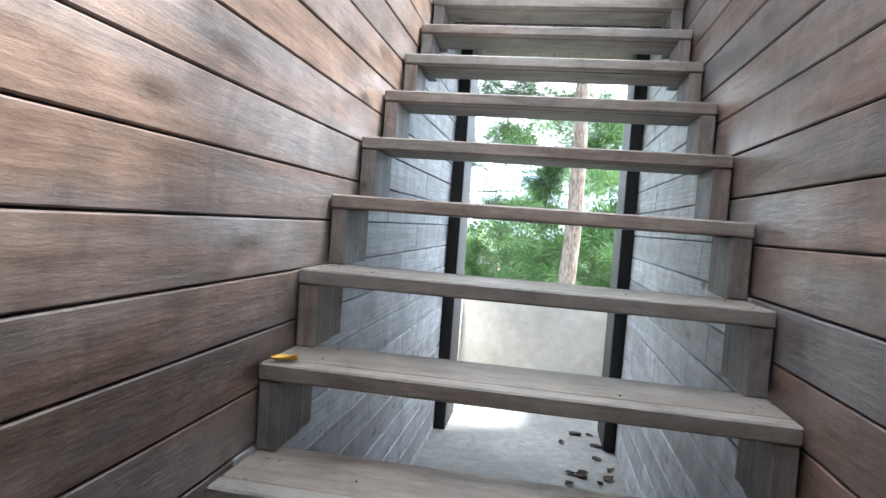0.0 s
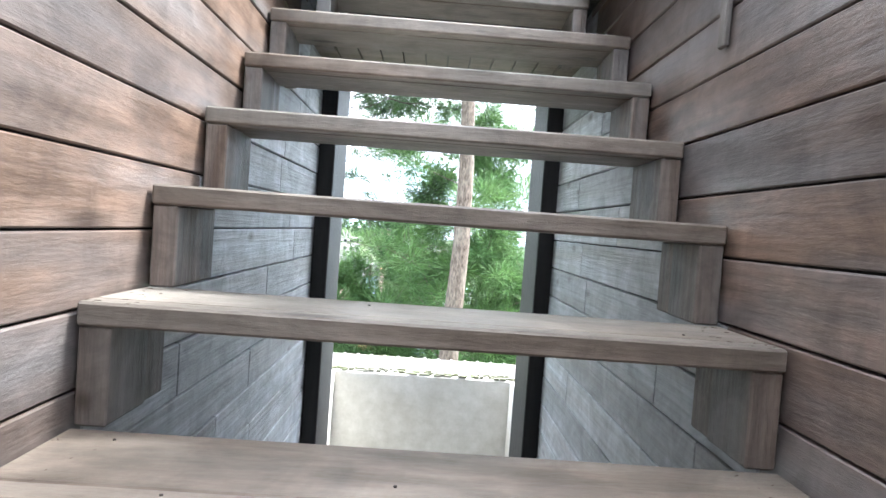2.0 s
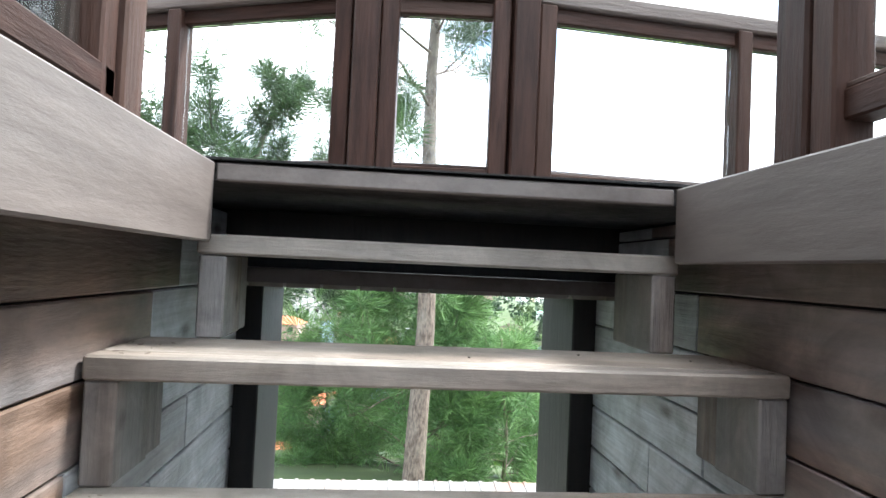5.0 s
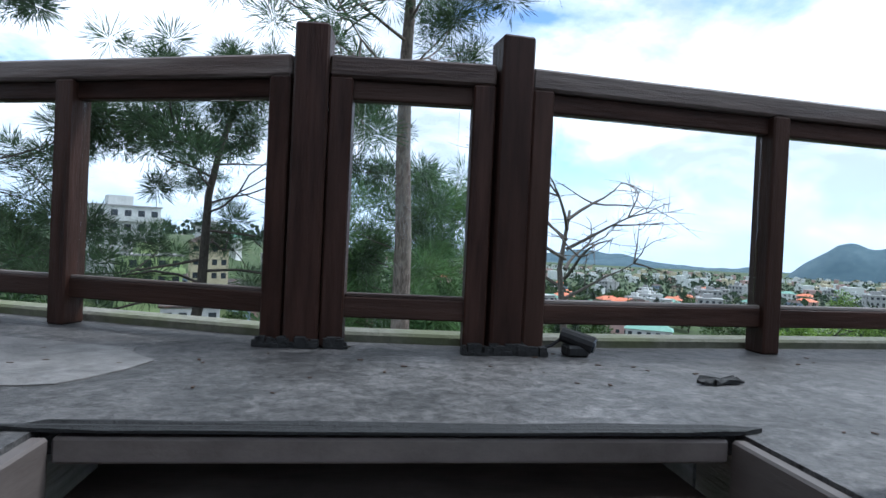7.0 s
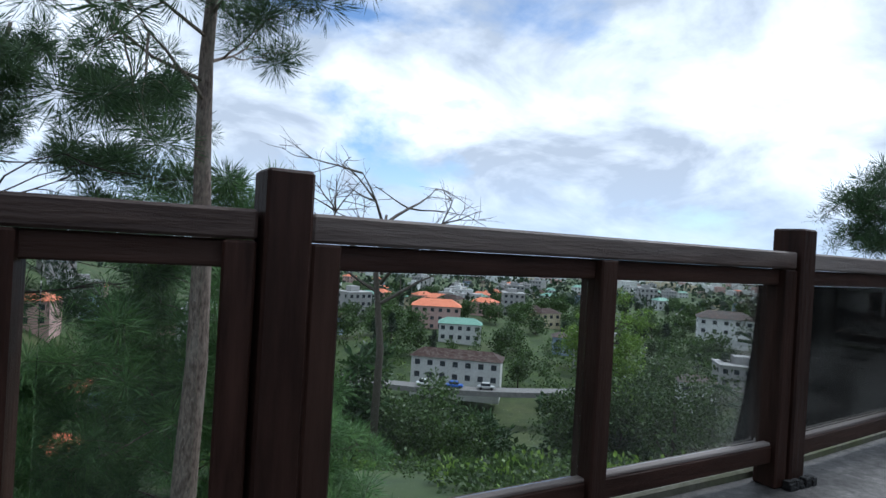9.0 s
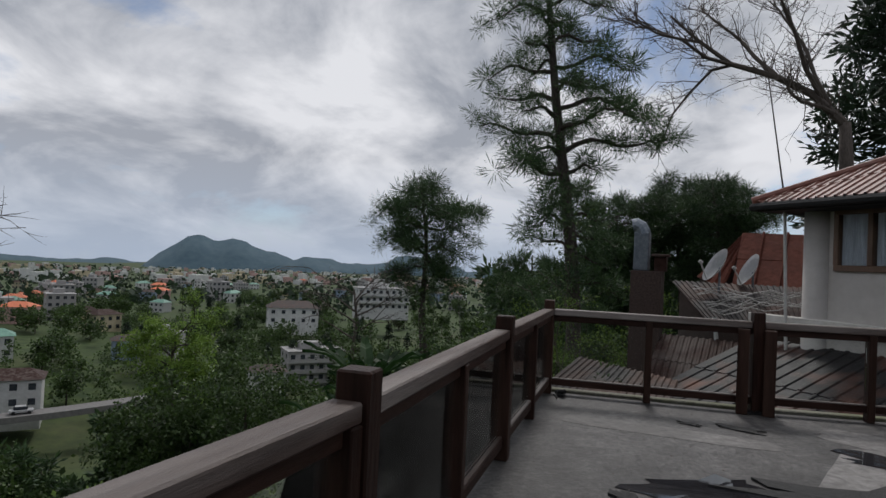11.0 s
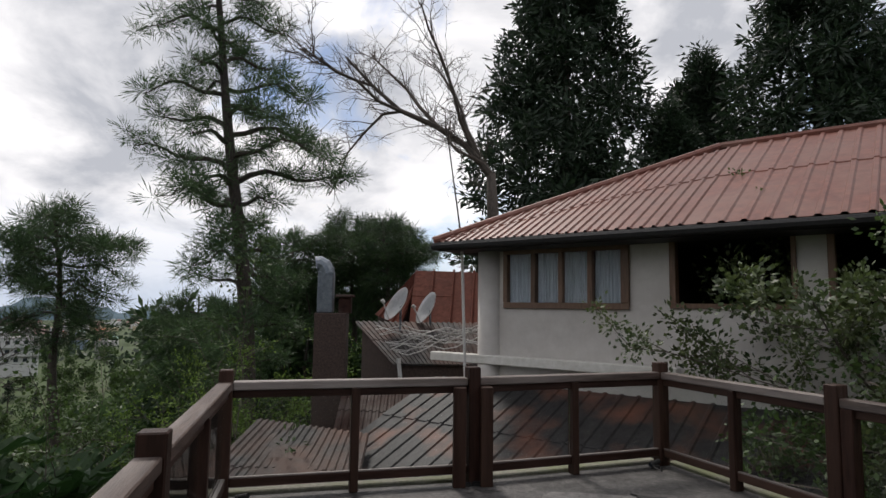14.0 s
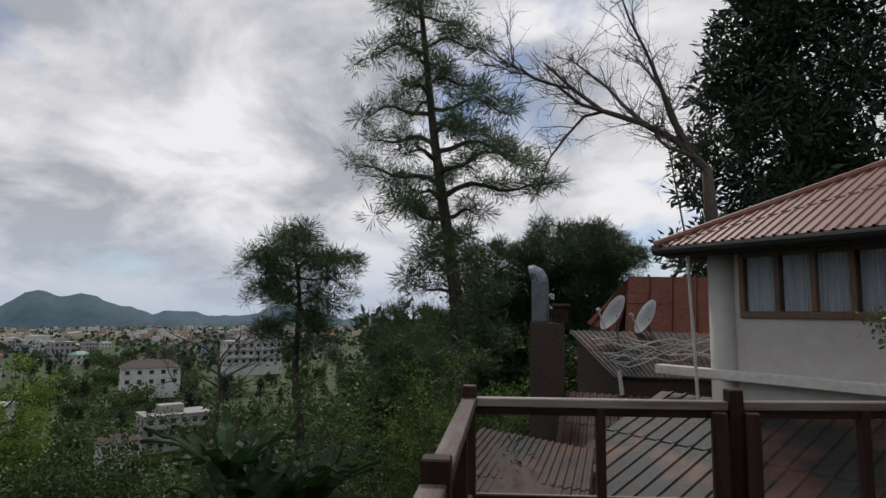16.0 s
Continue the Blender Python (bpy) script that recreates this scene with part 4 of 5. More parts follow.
def pine(name, label, height_, trunk_r, seed, first=0.35, reach=0.22, needles=NEEDLE, count=26, size=0.55, bark=BARK_DARK, lean=(0.0, 0.0), whorls=16, blade=(0.75, 0.035), limbs=True, wobble=0.012):
    rnd = random.Random(seed)
    tree = thing(name, label, "tree")
    n = 10
    spine = [Vector((lean[0] * (i / n) ** 1.5 * height_ + wobble * height_ * math.sin(i * 1.3 + seed), lean[1] * (i / n) ** 1.5 * height_ + wobble * height_ * math.cos(i * 1.1 + seed), height_ * i / n)) for i in range(n + 1)]
    spine[0] = Vector((0, 0, -1.5))
    bm, tips = bmesh.new(), []
    for i in range(whorls):
        f = first + (0.97 - first) * (i + rnd.uniform(-0.3, 0.3)) / whorls
        f = min(0.98, max(first, f))
        k = min(n - 1, int(f * n))
        p = spine[k].lerp(spine[k + 1], f * n - k)
        a = rnd.uniform(0, 2 * math.pi)
        ln_ = height_ * reach * (0.35 + 1.0 * (1 - f)) * rnd.uniform(0.55, 1.2) + 0.25
        branchy(rnd, p, Vector((math.cos(a), math.sin(a), rnd.uniform(-0.05, 0.45))), ln_, trunk_r * 0.3 * (1.15 - f), bm, tips, 2, 0.28, 5, 3)
        if limbs:
            part("limb", bm, bark, tree)
            bm = bmesh.new()
    tube(spine, [trunk_r * (1 - 0.82 * i / n) for i in range(n + 1)], 14, bm)
    part("trunk", bm, bark, tree, smooth=True)
    centres = [(p.x + rnd.gauss(0, 0.1) * size, p.y + rnd.gauss(0, 0.1) * size, p.z + rnd.gauss(0, 0.1) * size, size * rnd.uniform(0.6, 1.2)) for p, d in tips]
    v, f = tufts(centres, count, blade[0], blade[1], rnd)
    raw("crown", v, f, needles, tree)
    return tree


def leaf_tree(name, label, height_, radius, seed, leaves=LEAF, clumps=120, count=34, size=0.5, blade=(0.35, 0.14), bark=BARK_DARK, first=0.3, depth=2, keep=16):
    rnd = random.Random(seed)
    tree = thing(name, label, "tree")
    bm, tips = bmesh.new(), []
    unseen = bmesh.new()
    for i in range(16):
        z = height_ * (first + (0.85 - first) * i / 16)
        a = i * 2.4 + rnd.uniform(-0.5, 0.5)
        branchy(rnd, (0, 0, z), Vector((math.cos(a), math.sin(a), rnd.uniform(0.2, 0.8))), radius * rnd.uniform(0.5, 0.95), height_ * 0.008, bm if i < keep else unseen, tips, depth, 0.25, 5, 3)
    unseen.free()
    tube([(0, 0, -1.5), (0.03, 0.02, height_ * 0.3), (-0.05, 0.06, height_ * 0.6), (0.05, 0, height_ * 0.85)], [height_ * 0.026, height_ * 0.021, height_ * 0.014, height_ * 0.005], 10, bm)
    part("trunk", bm, bark, tree, smooth=True)
    centres = []
    for p, d in tips:
        centres.append((p.x, p.y, p.z, size * rnd.uniform(0.7, 1.4)))
    rnd.shuffle(centres)
    v, f = tufts(centres[:clumps * 2], count, blade[0], blade[1], rnd, 0.1, 1.3)
    raw("crown", v, f, leaves, tree)
    return tree


def put(tree, x, y, z=None, turn=0.0, scale=1.0):
    tree.matrix_basis = Matrix.LocRotScale((x, y, height(x, y) if z is None else z), Euler((0, 0, radians(turn))), (scale,) * 3)
    return tree


def again(tree, x, y, z=None, turn=0.0, scale=1.0):
    ob = copy_thing(tree, pose(0, 0, 0))
    return put(ob, x, y, z, turn, scale)


def to_world(az, dist, z=None):
    x, y = 1.0 + dist * math.sin(radians(az)), 2.3 + dist * math.cos(radians(az))
    return x, y, height(x, y) if z is None else z


# the pine in front of the stairs
near_pine = pine("pine_tree", "tall pine with flaky bark and long green needles", 17.0, 0.27, 21, 0.66, 0.2, NEEDLE, 230, 0.42, BARK, (0.0, 0.0), 14, (0.65, 0.017), True, 0.004)
put(near_pine, 0.62, 13.0, -6.0)
young_pine = pine("pine_tree", "young pine with dense bright green needles", 9.5, 0.12, 27, 0.08, 0.2, NEEDLE_NEAR, 100, 0.44, BARK, (0.0, 0.0), 40, (0.8, 0.021))
put(young_pine, 0.75, 16.2, -5.2)
again(young_pine, 2.7, 15.0, -7.6, 90, 0.85)
again(young_pine, -1.6, 17.5, -7.4, 200, 0.8)
left_pine = pine("pine_tree", "leaning pine with crooked limbs and sparse needles", 12.0, 0.2, 33, 0.5, 0.32, NEEDLE, 240, 0.4, BARK_DARK, (0.12, 0.0), 18, (0.65, 0.02))
put(left_pine, -4.4, 16.0, -5.0, 20)
again(left_pine, -9.5, 15.0, -3.5, 200, 1.15)


def open_pine(label, height_, trunk_r, seed, first, limbs, reach, lean, size=0.46, count=46, blade=(0.8, 0.022), widest=0.35):
    """A pine whose limbs stand apart: each limb sweeps out and droops, with needles on its outer twigs only."""
    rnd = random.Random(seed)
    tree = thing("pine_tree", label, "tree")
    n = 14
    spine = [Vector((lean[0] * (i / n) ** 1.6 * height_ + 0.1 * math.sin(i * 0.9 + seed), lean[1] * (i / n) ** 1.6 * height_ + 0.1 * math.cos(i * 0.8 + seed), height_ * i / n)) for i in range(n + 1)]
    spine[0].z = -1.5
    centres = []
    for i in range(limbs):
        f = min(0.985, first + (0.985 - first) * (i + rnd.uniform(-0.4, 0.4)) / limbs) if i else first
        f = max(first, f)
        k = min(n - 1, int(f * n))
        p = spine[k].lerp(spine[k + 1], f * n - k)
        rel = (f - first) / (1 - first)
        taper = 0.45 + 0.55 * min(1.0, rel / widest) if rel < widest else 1.0 - 0.78 * ((rel - widest) / (1 - widest)) ** 1.2
        length = reach * taper * rnd.choice((0.5, 0.8, 1.0, 1.15)) * rnd.uniform(0.85, 1.1)
        a = i * 2.4 + rnd.uniform(-0.6, 0.6)
        out, side = Vector((math.cos(a), math.sin(a), 0)), Vector((-math.sin(a), math.cos(a), 0))
        rise, sag, twist = rnd.uniform(0.15, 0.5), rnd.uniform(0.25, 0.6), rnd.uniform(-0.3, 0.3)
        bm = bmesh.new()

        def along(s_):
            return p + out * length * s_ + side * twist * length * s_ * s_ + Vector((0, 0, (rise * s_ - sag * s_ * s_) * length + 0.05 * length * math.sin(s_ * 9 + i)))

        r = max(0.018, trunk_r * 0.3 * taper)
        tube([along(q / 7) for q in range(8)], [r * (1 - 0.85 * q / 7) + 0.004 for q in range(8)], 6, bm)
        twigs = max(5, int(length * 6))
        for t_ in range(twigs):
            s_ = 0.22 + 0.8 * (t_ + rnd.random()) / twigs
            o = along(min(1.0, s_))
            w = side * rnd.choice((-1, 1)) * rnd.uniform(0.3, 1.0) + out * rnd.uniform(0.1, 0.7) + Vector((0, 0, rnd.uniform(-0.45, 0.5)))
            ln_ = rnd.uniform(0.3, 0.75) * (0.5 + 0.25 * length) * (1.15 - 0.5 * s_)
            e = o + w.normalized() * ln_
            tube([o, o.lerp(e, 0.5) + Vector((0, 0, 0.04)), e], [0.014, 0.01, 0.005], 4, bm)
            centres.append((e.x, e.y, e.z, size * rnd.uniform(0.7, 1.15)))
            if ln_ > 0.45:
                m_ = o.lerp(e, 0.6)
                centres.append((m_.x, m_.y, m_.z, size * rnd.uniform(0.5, 0.9)))
        part("limb", bm, BARK_DARK, tree)
    part("trunk", tube(spine, [trunk_r * (1 - 0.85 * i / n) for i in range(n + 1)], 14), BARK_DARK, tree, smooth=True)
    v, f = tufts(centres, count, blade[0], blade[1], rnd, 0.2)
    raw("crown", v, f, NEEDLE, tree)
    return tree


big_pine = open_pine("tall open-crowned pine with layered dark needles", 21.5, 0.34, 5, 0.32, 48, 3.4, (-0.02, 0.1), 0.5, 64, (0.75, 0.025))
put(big_pine, 21.9, 7.5, -4.6, 0)
mid_pine = open_pine("smaller dark pine with a broken crown", 12.0, 0.26, 8, 0.5, 26, 3.2, (-0.02, 0.04), 0.55, 70, (0.8, 0.026), 0.7)
put(mid_pine, 28.7, 17.3, -4.3, 40)
for x, y, z, turn, size in ((34.0, 9.2, -4.0, 160, 0.95), (35.0, 5.6, -3.4, 250, 1.0), (33.0, 3.6, -2.6, 20, 0.88), (38.0, 4.2, -3.0, 90, 0.95), (31.0, 12.2, -5.6, 300, 0.8), (27.5, 10.2, -6.6, 70, 0.8)):
    ob = copy_thing(mid_pine, pose(0, 0, 0))
    ob.matrix_basis = Matrix.LocRotScale((x, y, z), Euler((0, 0, radians(turn))), (size,) * 3)


def bare(name, label, height_, seed, trunk_r, first, reach, count, way=None):
    rnd = random.Random(seed)
    tree = thing(name, label, "tree")
    pts = [(0, 0, -1.5), (0.1, 0, height_ * 0.3), (-0.15, 0.1, height_ * 0.55), (0.1, 0.1, height_ * 0.75)]
    part("trunk", tube(pts, [trunk_r, trunk_r * 0.8, trunk_r * 0.6, trunk_r * 0.3], 10), TWIG, tree, smooth=True)
    bm, tips = bmesh.new(), []
    for i in range(count):
        z = height_ * (first + (0.75 - first) * i / count)
        a = i * 2.4
        d = Vector(way) + Vector((rnd.gauss(0, 0.25), rnd.gauss(0, 0.3), rnd.gauss(0, 0.25))) if way else Vector((math.cos(a), math.sin(a), 0.6))
        branchy(rnd, (0, 0, z), d, reach * rnd.uniform(0.7, 1.1), trunk_r * 0.42, bm, tips, 4 if way else 3, 0.2, 5, 3)
        part("limb", bm, TWIG, tree)
        bm = bmesh.new()
    bm.free()
    return tree


bare_tree = bare("bare_tree", "leafless grey tree with fine spreading twigs", 9.5, 3, 0.15, 0.45, 3.2, 9)
put(bare_tree, 9.9, 30.6, -6.6, 0, 1.55)
again(bare_tree, 25.6, 19.6, -4.2, 120, 0.85)


def arched_tree(label, x, y, seed):
    """A leafless tree: one long bough arching over the roofs, side boughs rising and drooping from it, all set with fine twigs."""
    rnd = random.Random(seed)
    tree = thing("bare_tree", label, "tree", (x, y, -2.0))
    across, deep = Vector((-0.16, 0.987, 0)), Vector((0.987, 0.16, 0))
    lift = 10.5

    def spot(u, v, d=0.0):
        return across * u * 0.85 + deep * d + Vector((0, 0, lift + v * 0.78))

    part("trunk", tube([(0.8, -0.6, -1), (0.5, -0.4, lift * 0.5), (0.1, -0.1, lift * 0.85), spot(0, 0)], [0.34, 0.28, 0.22, 0.17], 10), TWIG, tree, smooth=True)
    boughs = (((0, 0), (1.1, 1.25), (2.4, 2.1), (4.0, 2.65), (5.2, 3.7), (6.4, 5.0), 0.15, 0), ((4.0, 2.65), (4.7, 2.55), (5.5, 1.75), (6.1, 0.9), (6.5, -0.5), (6.8, -1.0), 0.055, 0.4),
              ((0.2, 0.3), (0.9, 0.55), (1.6, 0.75), (2.1, 0.95), (2.3, 1.1), (2.4, 1.15), 0.075, -0.3), ((2.4, 2.1), (3.1, 3.2), (3.6, 4.3), (4.3, 5.4), (4.8, 6.3), (5.0, 6.9), 0.075, 0.6),
              ((0.8, 1.0), (1.5, 2.2), (2.0, 3.4), (2.7, 4.6), (3.3, 5.6), (3.7, 6.3), 0.08, -0.5), ((4.0, 2.65), (5.0, 2.75), (6.0, 3.3), (6.9, 3.4), (7.6, 3.6), (8.2, 3.5), 0.06, -0.6),
              ((0.5, 0.7), (0.9, 2.2), (1.1, 3.6), (1.6, 5.0), (2.0, 6.0), (2.2, 6.6), 0.07, 0.5), ((5.2, 3.7), (6.2, 4.1), (7.0, 4.7), (7.7, 4.9), (8.3, 5.4), (8.6, 5.5), 0.045, 0.2))
    for *way, r, slant in boughs:
        pts = [spot(u + rnd.uniform(-0.05, 0.05), v + rnd.uniform(-0.05, 0.05), slant * k) for k, (u, v) in enumerate(way)]
        bm, tips = bmesh.new(), []
        tube(pts, [r * (1 - 0.8 * k / 5) + 0.006 for k in range(6)], 7, bm)
        for k in range(1, 6):
            for _ in range(4 if r > 0.05 else 3):
                o = pts[k - 1].lerp(pts[k], rnd.random())
                d = (pts[k] - pts[k - 1]).normalized() * 0.7 + Vector((rnd.gauss(0, 0.3), rnd.gauss(0, 0.4), rnd.gauss(0.35, 0.45)))
                branchy(rnd, o, d, rnd.uniform(0.7, 1.7), 0.02, bm, tips, 2, 0.3, 4, 3)
        part("bough", bm, TWIG, tree)
    return tree


arched_tree("leafless tree with long arching boughs over the roofs", 23.8, -0.3, 15)


def cedar(name, label, height_, radius, seed, thick=1200, blades=52, blade=(0.52, 0.07)):
    rnd = random.Random(seed)
    tree = thing(name, label, "tree")
    part("trunk", tube([(0, 0, -1), (0, 0, height_ * 0.95)], [height_ * 0.022, 0.03], 10), BARK_DARK, tree)
    centres = []
    lobes = [(rnd.uniform(0.1, 0.93), rnd.uniform(0, 2 * math.pi)) for _ in range(thick // 9)]
    for f0, a0 in lobes:
        for _ in range(9):
            f, a = min(1.0, max(0.04, f0 + rnd.gauss(0, 0.03))), a0 + rnd.gauss(0, 0.25)
            r = radius * (1 - f ** 1.6) ** 0.75 * rnd.uniform(0.35, 1.05)
            centres.append((r * math.cos(a), r * math.sin(a), height_ * f - 0.1 * r, rnd.uniform(0.45, 1.0)))
    v, f = tufts(centres, blades, blade[0], blade[1], rnd, -0.1, 1.1)
    raw("crown", v, f, CONIFER, tree)
    return tree


dark_cedar = cedar("conifer", "tall dense dark green conifer behind the house", 23.0, 5.4, 2)
put(dark_cedar, 29.4, -4.6, -2.5, 0, 1.1)
again(dark_cedar, 29.6, -9.6, -2.5, 80, 0.72)
again(dark_cedar, 26.7, -15.0, -2.5, 140, 1.05)
again(dark_cedar, 31.0, -23.0, -2.5, 200, 1.0)
again(dark_cedar, 33.0, -13.0, -2.5, 260, 0.9)

# woods on the slope and in the valley
wood_a = leaf_tree("broadleaf_tree", "bright green broadleaf tree on the valley side", 13.0, 4.4, 41, LEAF_LIGHT, 300, 60, 0.62, (0.3, 0.12))
put(wood_a, *to_world(39.5, 62, -15.5))
wood_b = leaf_tree("broadleaf_tree", "dark green broadleaf tree among the woods", 10.0, 4.0, 52, LEAF, 85, 44, 0.95, (0.26, 0.11), depth=2, keep=3)
wood_e = leaf_tree("broadleaf_tree", "dark green broadleaf tree in the valley", 10.0, 4.0, 58, LEAF, 34, 12, 1.3, (0.66, 0.28), depth=1, keep=0)
put(wood_e, *to_world(58, 120))
wood_c = pine("pine_tree", "dark pine among the valley woods", 12.0, 0.22, 63, 0.3, 0.25, NEEDLE, 12, 1.0, BARK_DARK, (0.02, 0.02), 10, (0.9, 0.14), False)
wood_d = cedar("conifer", "narrow dark conifer in the valley", 13.0, 2.2, 17, 108, 9, (0.8, 0.28))
put(wood_b, *to_world(47, 70))
put(wood_c, *to_world(70, 34, -9))
put(wood_d, *to_world(52, 330))
wr = random.Random(77)
CLEAR = [(-19, 128, 14), (-20.8, 150, 14), (-15.5, 110, 12), (26.2, 150, 18), (24, 232, 18), (26.3, 205, 16), (30.8, 104, 12), (51.5, 168, 16), (57.5, 262, 18), (26, 130, 12), (-18, 66, 12), (-18, 45, 9), (-16, 30, 7), (31, 138, 16), (25, 140, 12), (32, 120, 14), (31, 150, 14), (30, 140, 10), (34, 108, 12), (36, 105, 10), (57, 165, 16), (62, 260, 14), (29, 230, 14), (-19, 80, 12), (40, 62, 6)]


def open_ground(az, dist):
    return all(math.hypot(dist * math.sin(radians(az)) - d * math.sin(radians(a)), dist * math.cos(radians(az)) - d * math.cos(radians(a))) > r for a, d, r in CLEAR)


TALL = {wood_b: 11.0, wood_c: 12.5, wood_d: 13.0, wood_e: 11.0}


def ceiling_angle(az, dist):
    """How high, in degrees, tree tops may stand in a direction for the valley to stay in view."""
    if az < -26:
        return 1.0
    if az < -8:
        return -9.5 if dist < 85 else -3.0
    if az < 20:
        return -9.0
    if az < 38:
        return -13.5 if dist < 180 else -4.0
    if az < 48:
        return -5.5 if dist > 70 else -9.0
    if az < 62:
        return -21.0 if dist < 30 else -12.0 if dist < 175 else -4.5
    return -12.0 if az < 66 else -1.5 if az < 70 else 0.5


for i in range(620):
    az = wr.uniform(-30, 92)
    dist = 26 * (18 ** (wr.random() ** 0.75))
    if az < 38 and wr.random() < 0.5 or not open_ground(az, dist):
        continue
    proto = wr.choice((wood_e, wood_e, wood_e, wood_d)) if dist > 85 else wr.choice((wood_b, wood_c))
    x, y, z = to_world(az, dist)
    size = wr.uniform(0.6, 1.15)
    if (z - 0.5 + TALL[proto] * size - 3.5) / dist > math.tan(radians(ceiling_angle(az, dist))):
        continue
    again(proto, x, y, z - 0.5, wr.uniform(0, 360), size)
for i in range(16):
    az, dist = wr.uniform(69, 87), wr.uniform(30, 60)
    x, y, z = to_world(az, dist)
    again(wood_c, x, y, z - 2.0, wr.uniform(0, 360), wr.uniform(0.6, 0.95))


for i in range(330):
    az, dist = wr.uniform(12, 66), wr.uniform(165, 540)
    proto, size = wr.choice((wood_e, wood_e, wood_d)), wr.uniform(0.55, 0.95)
    x, y, z = to_world(az, dist)
    if open_ground(az, dist) and (z + TALL[proto] * size - 4.0) / dist < math.tan(radians(-3.0)):
        again(proto, x, y, z - 0.5, wr.uniform(0, 360), size)


def scrub(label, spots, mat, seed, count=30, blade=(0.5, 0.16)):
    rnd = random.Random(seed)
    v, f = tufts(spots, count, blade[0], blade[1], rnd, 0.3, 1.2)
    return tagged(raw("scrub", v, f, mat), label, "bushes", kind="stuff")


spots = []
for i in range(3000):
    az, dist = wr.uniform(-35, 100), 9 * (14 ** wr.random())
    x, y, z = to_world(az, dist)
    size = wr.uniform(0.5, 1.4) * (0.28 + dist / 70)
    if not (y < 11 and x < 14) and not (y < 26 and abs(x) < 7) and open_ground(az, dist) and (z + 1.6 * size - 3.5) / dist < math.tan(radians(ceiling_angle(az, dist) - 1)):
        spots.append((x, y, z + 0.2, size))
scrub("dense green undergrowth covering the slope", [q for k, q in enumerate(spots) if k % 4], LEAF, 5, 55, (0.3, 0.1))
scrub("light green undergrowth covering the slope", spots[::4], LEAF_LIGHT, 6, 50, (0.3, 0.1))

thicket = []
for i in range(1500):
    az, dist = wr.uniform(8, 68), wr.uniform(45, 200)
    x, y, z = to_world(az, dist)
    if open_ground(az, dist) and not (26 < az < 34 and 95 < dist < 138):
        thicket.append((x, y, z - 0.2, wr.uniform(0.8, 2.6)))
scrub("dark leafy thicket on the valley side", [q for k, q in enumerate(thicket) if k % 4], LEAF, 15, 24, (0.34, 0.12))
scrub("fresh green thicket on the valley side", thicket[::4], LEAF_LIGHT, 16, 20, (0.34, 0.12))

woods, wd = [], random.Random(91)
for i in range(520):
    az, dist = wd.uniform(10, 67), 55 + 230 * wd.random() ** 1.2
    if not open_ground(az, dist) or 22 < az < 34 and 92 < dist < 165:
        continue
    x, y, z = to_world(az, dist)
    tall = wd.uniform(4.0, 8.5)
    if (z + tall - 3.5) / dist > math.tan(radians(-7.0 if dist < 150 else -4.2)):
        continue
    for _ in range(11):
        f = wd.uniform(0.25, 1.0)
        spread = 2.6 * math.sin(math.pi * min(0.96, f * 0.85 + 0.1))
        woods.append((x + wd.gauss(0, 0.5) * spread, y + wd.gauss(0, 0.5) * spread, z + tall * f, wd.uniform(0.9, 1.7)))
v, f = tufts(woods, 20, 0.5, 0.2, wd, 0.2, 1.2)
tagged(raw("woods", v, f, LEAF), "dark green woods filling the valley floor", "woods", kind="stuff")

# ---- town ----
def tone(name, colour):
    return material(name, tuple(v * 0.8 for v in colour), colour, 0.8, (0.5, 0.5, 0.5), 4, 0.0, c=tuple(v * 0.6 for v in colour), patch=0.5, patch_at=0.6, spread=0.1)


TONES = {"white": tone("white_render", (0.6, 0.6, 0.58)), "cream": tone("cream_render", (0.55, 0.47, 0.32)), "green": tone("green_render", (0.36, 0.46, 0.2)),
         "blue": tone("blue_render", (0.3, 0.38, 0.5)), "grey": tone("grey_render", (0.36, 0.35, 0.34)), "pink": tone("pink_render", (0.5, 0.33, 0.3))}
ROOFS = {"rust": ROOF_RUST, "red": material("orange_roof", (0.5, 0.13, 0.06), (0.62, 0.2, 0.1), 0.7, (0.5, 0.5, 0.5), 3, 0.0), "grey": ROOF_GREY, "flat": TONES["grey"], "green": material("green_roof", (0.1, 0.22, 0.17), (0.16, 0.3, 0.23), 0.6, (0.5, 0.5, 0.5), 3, 0.0)}


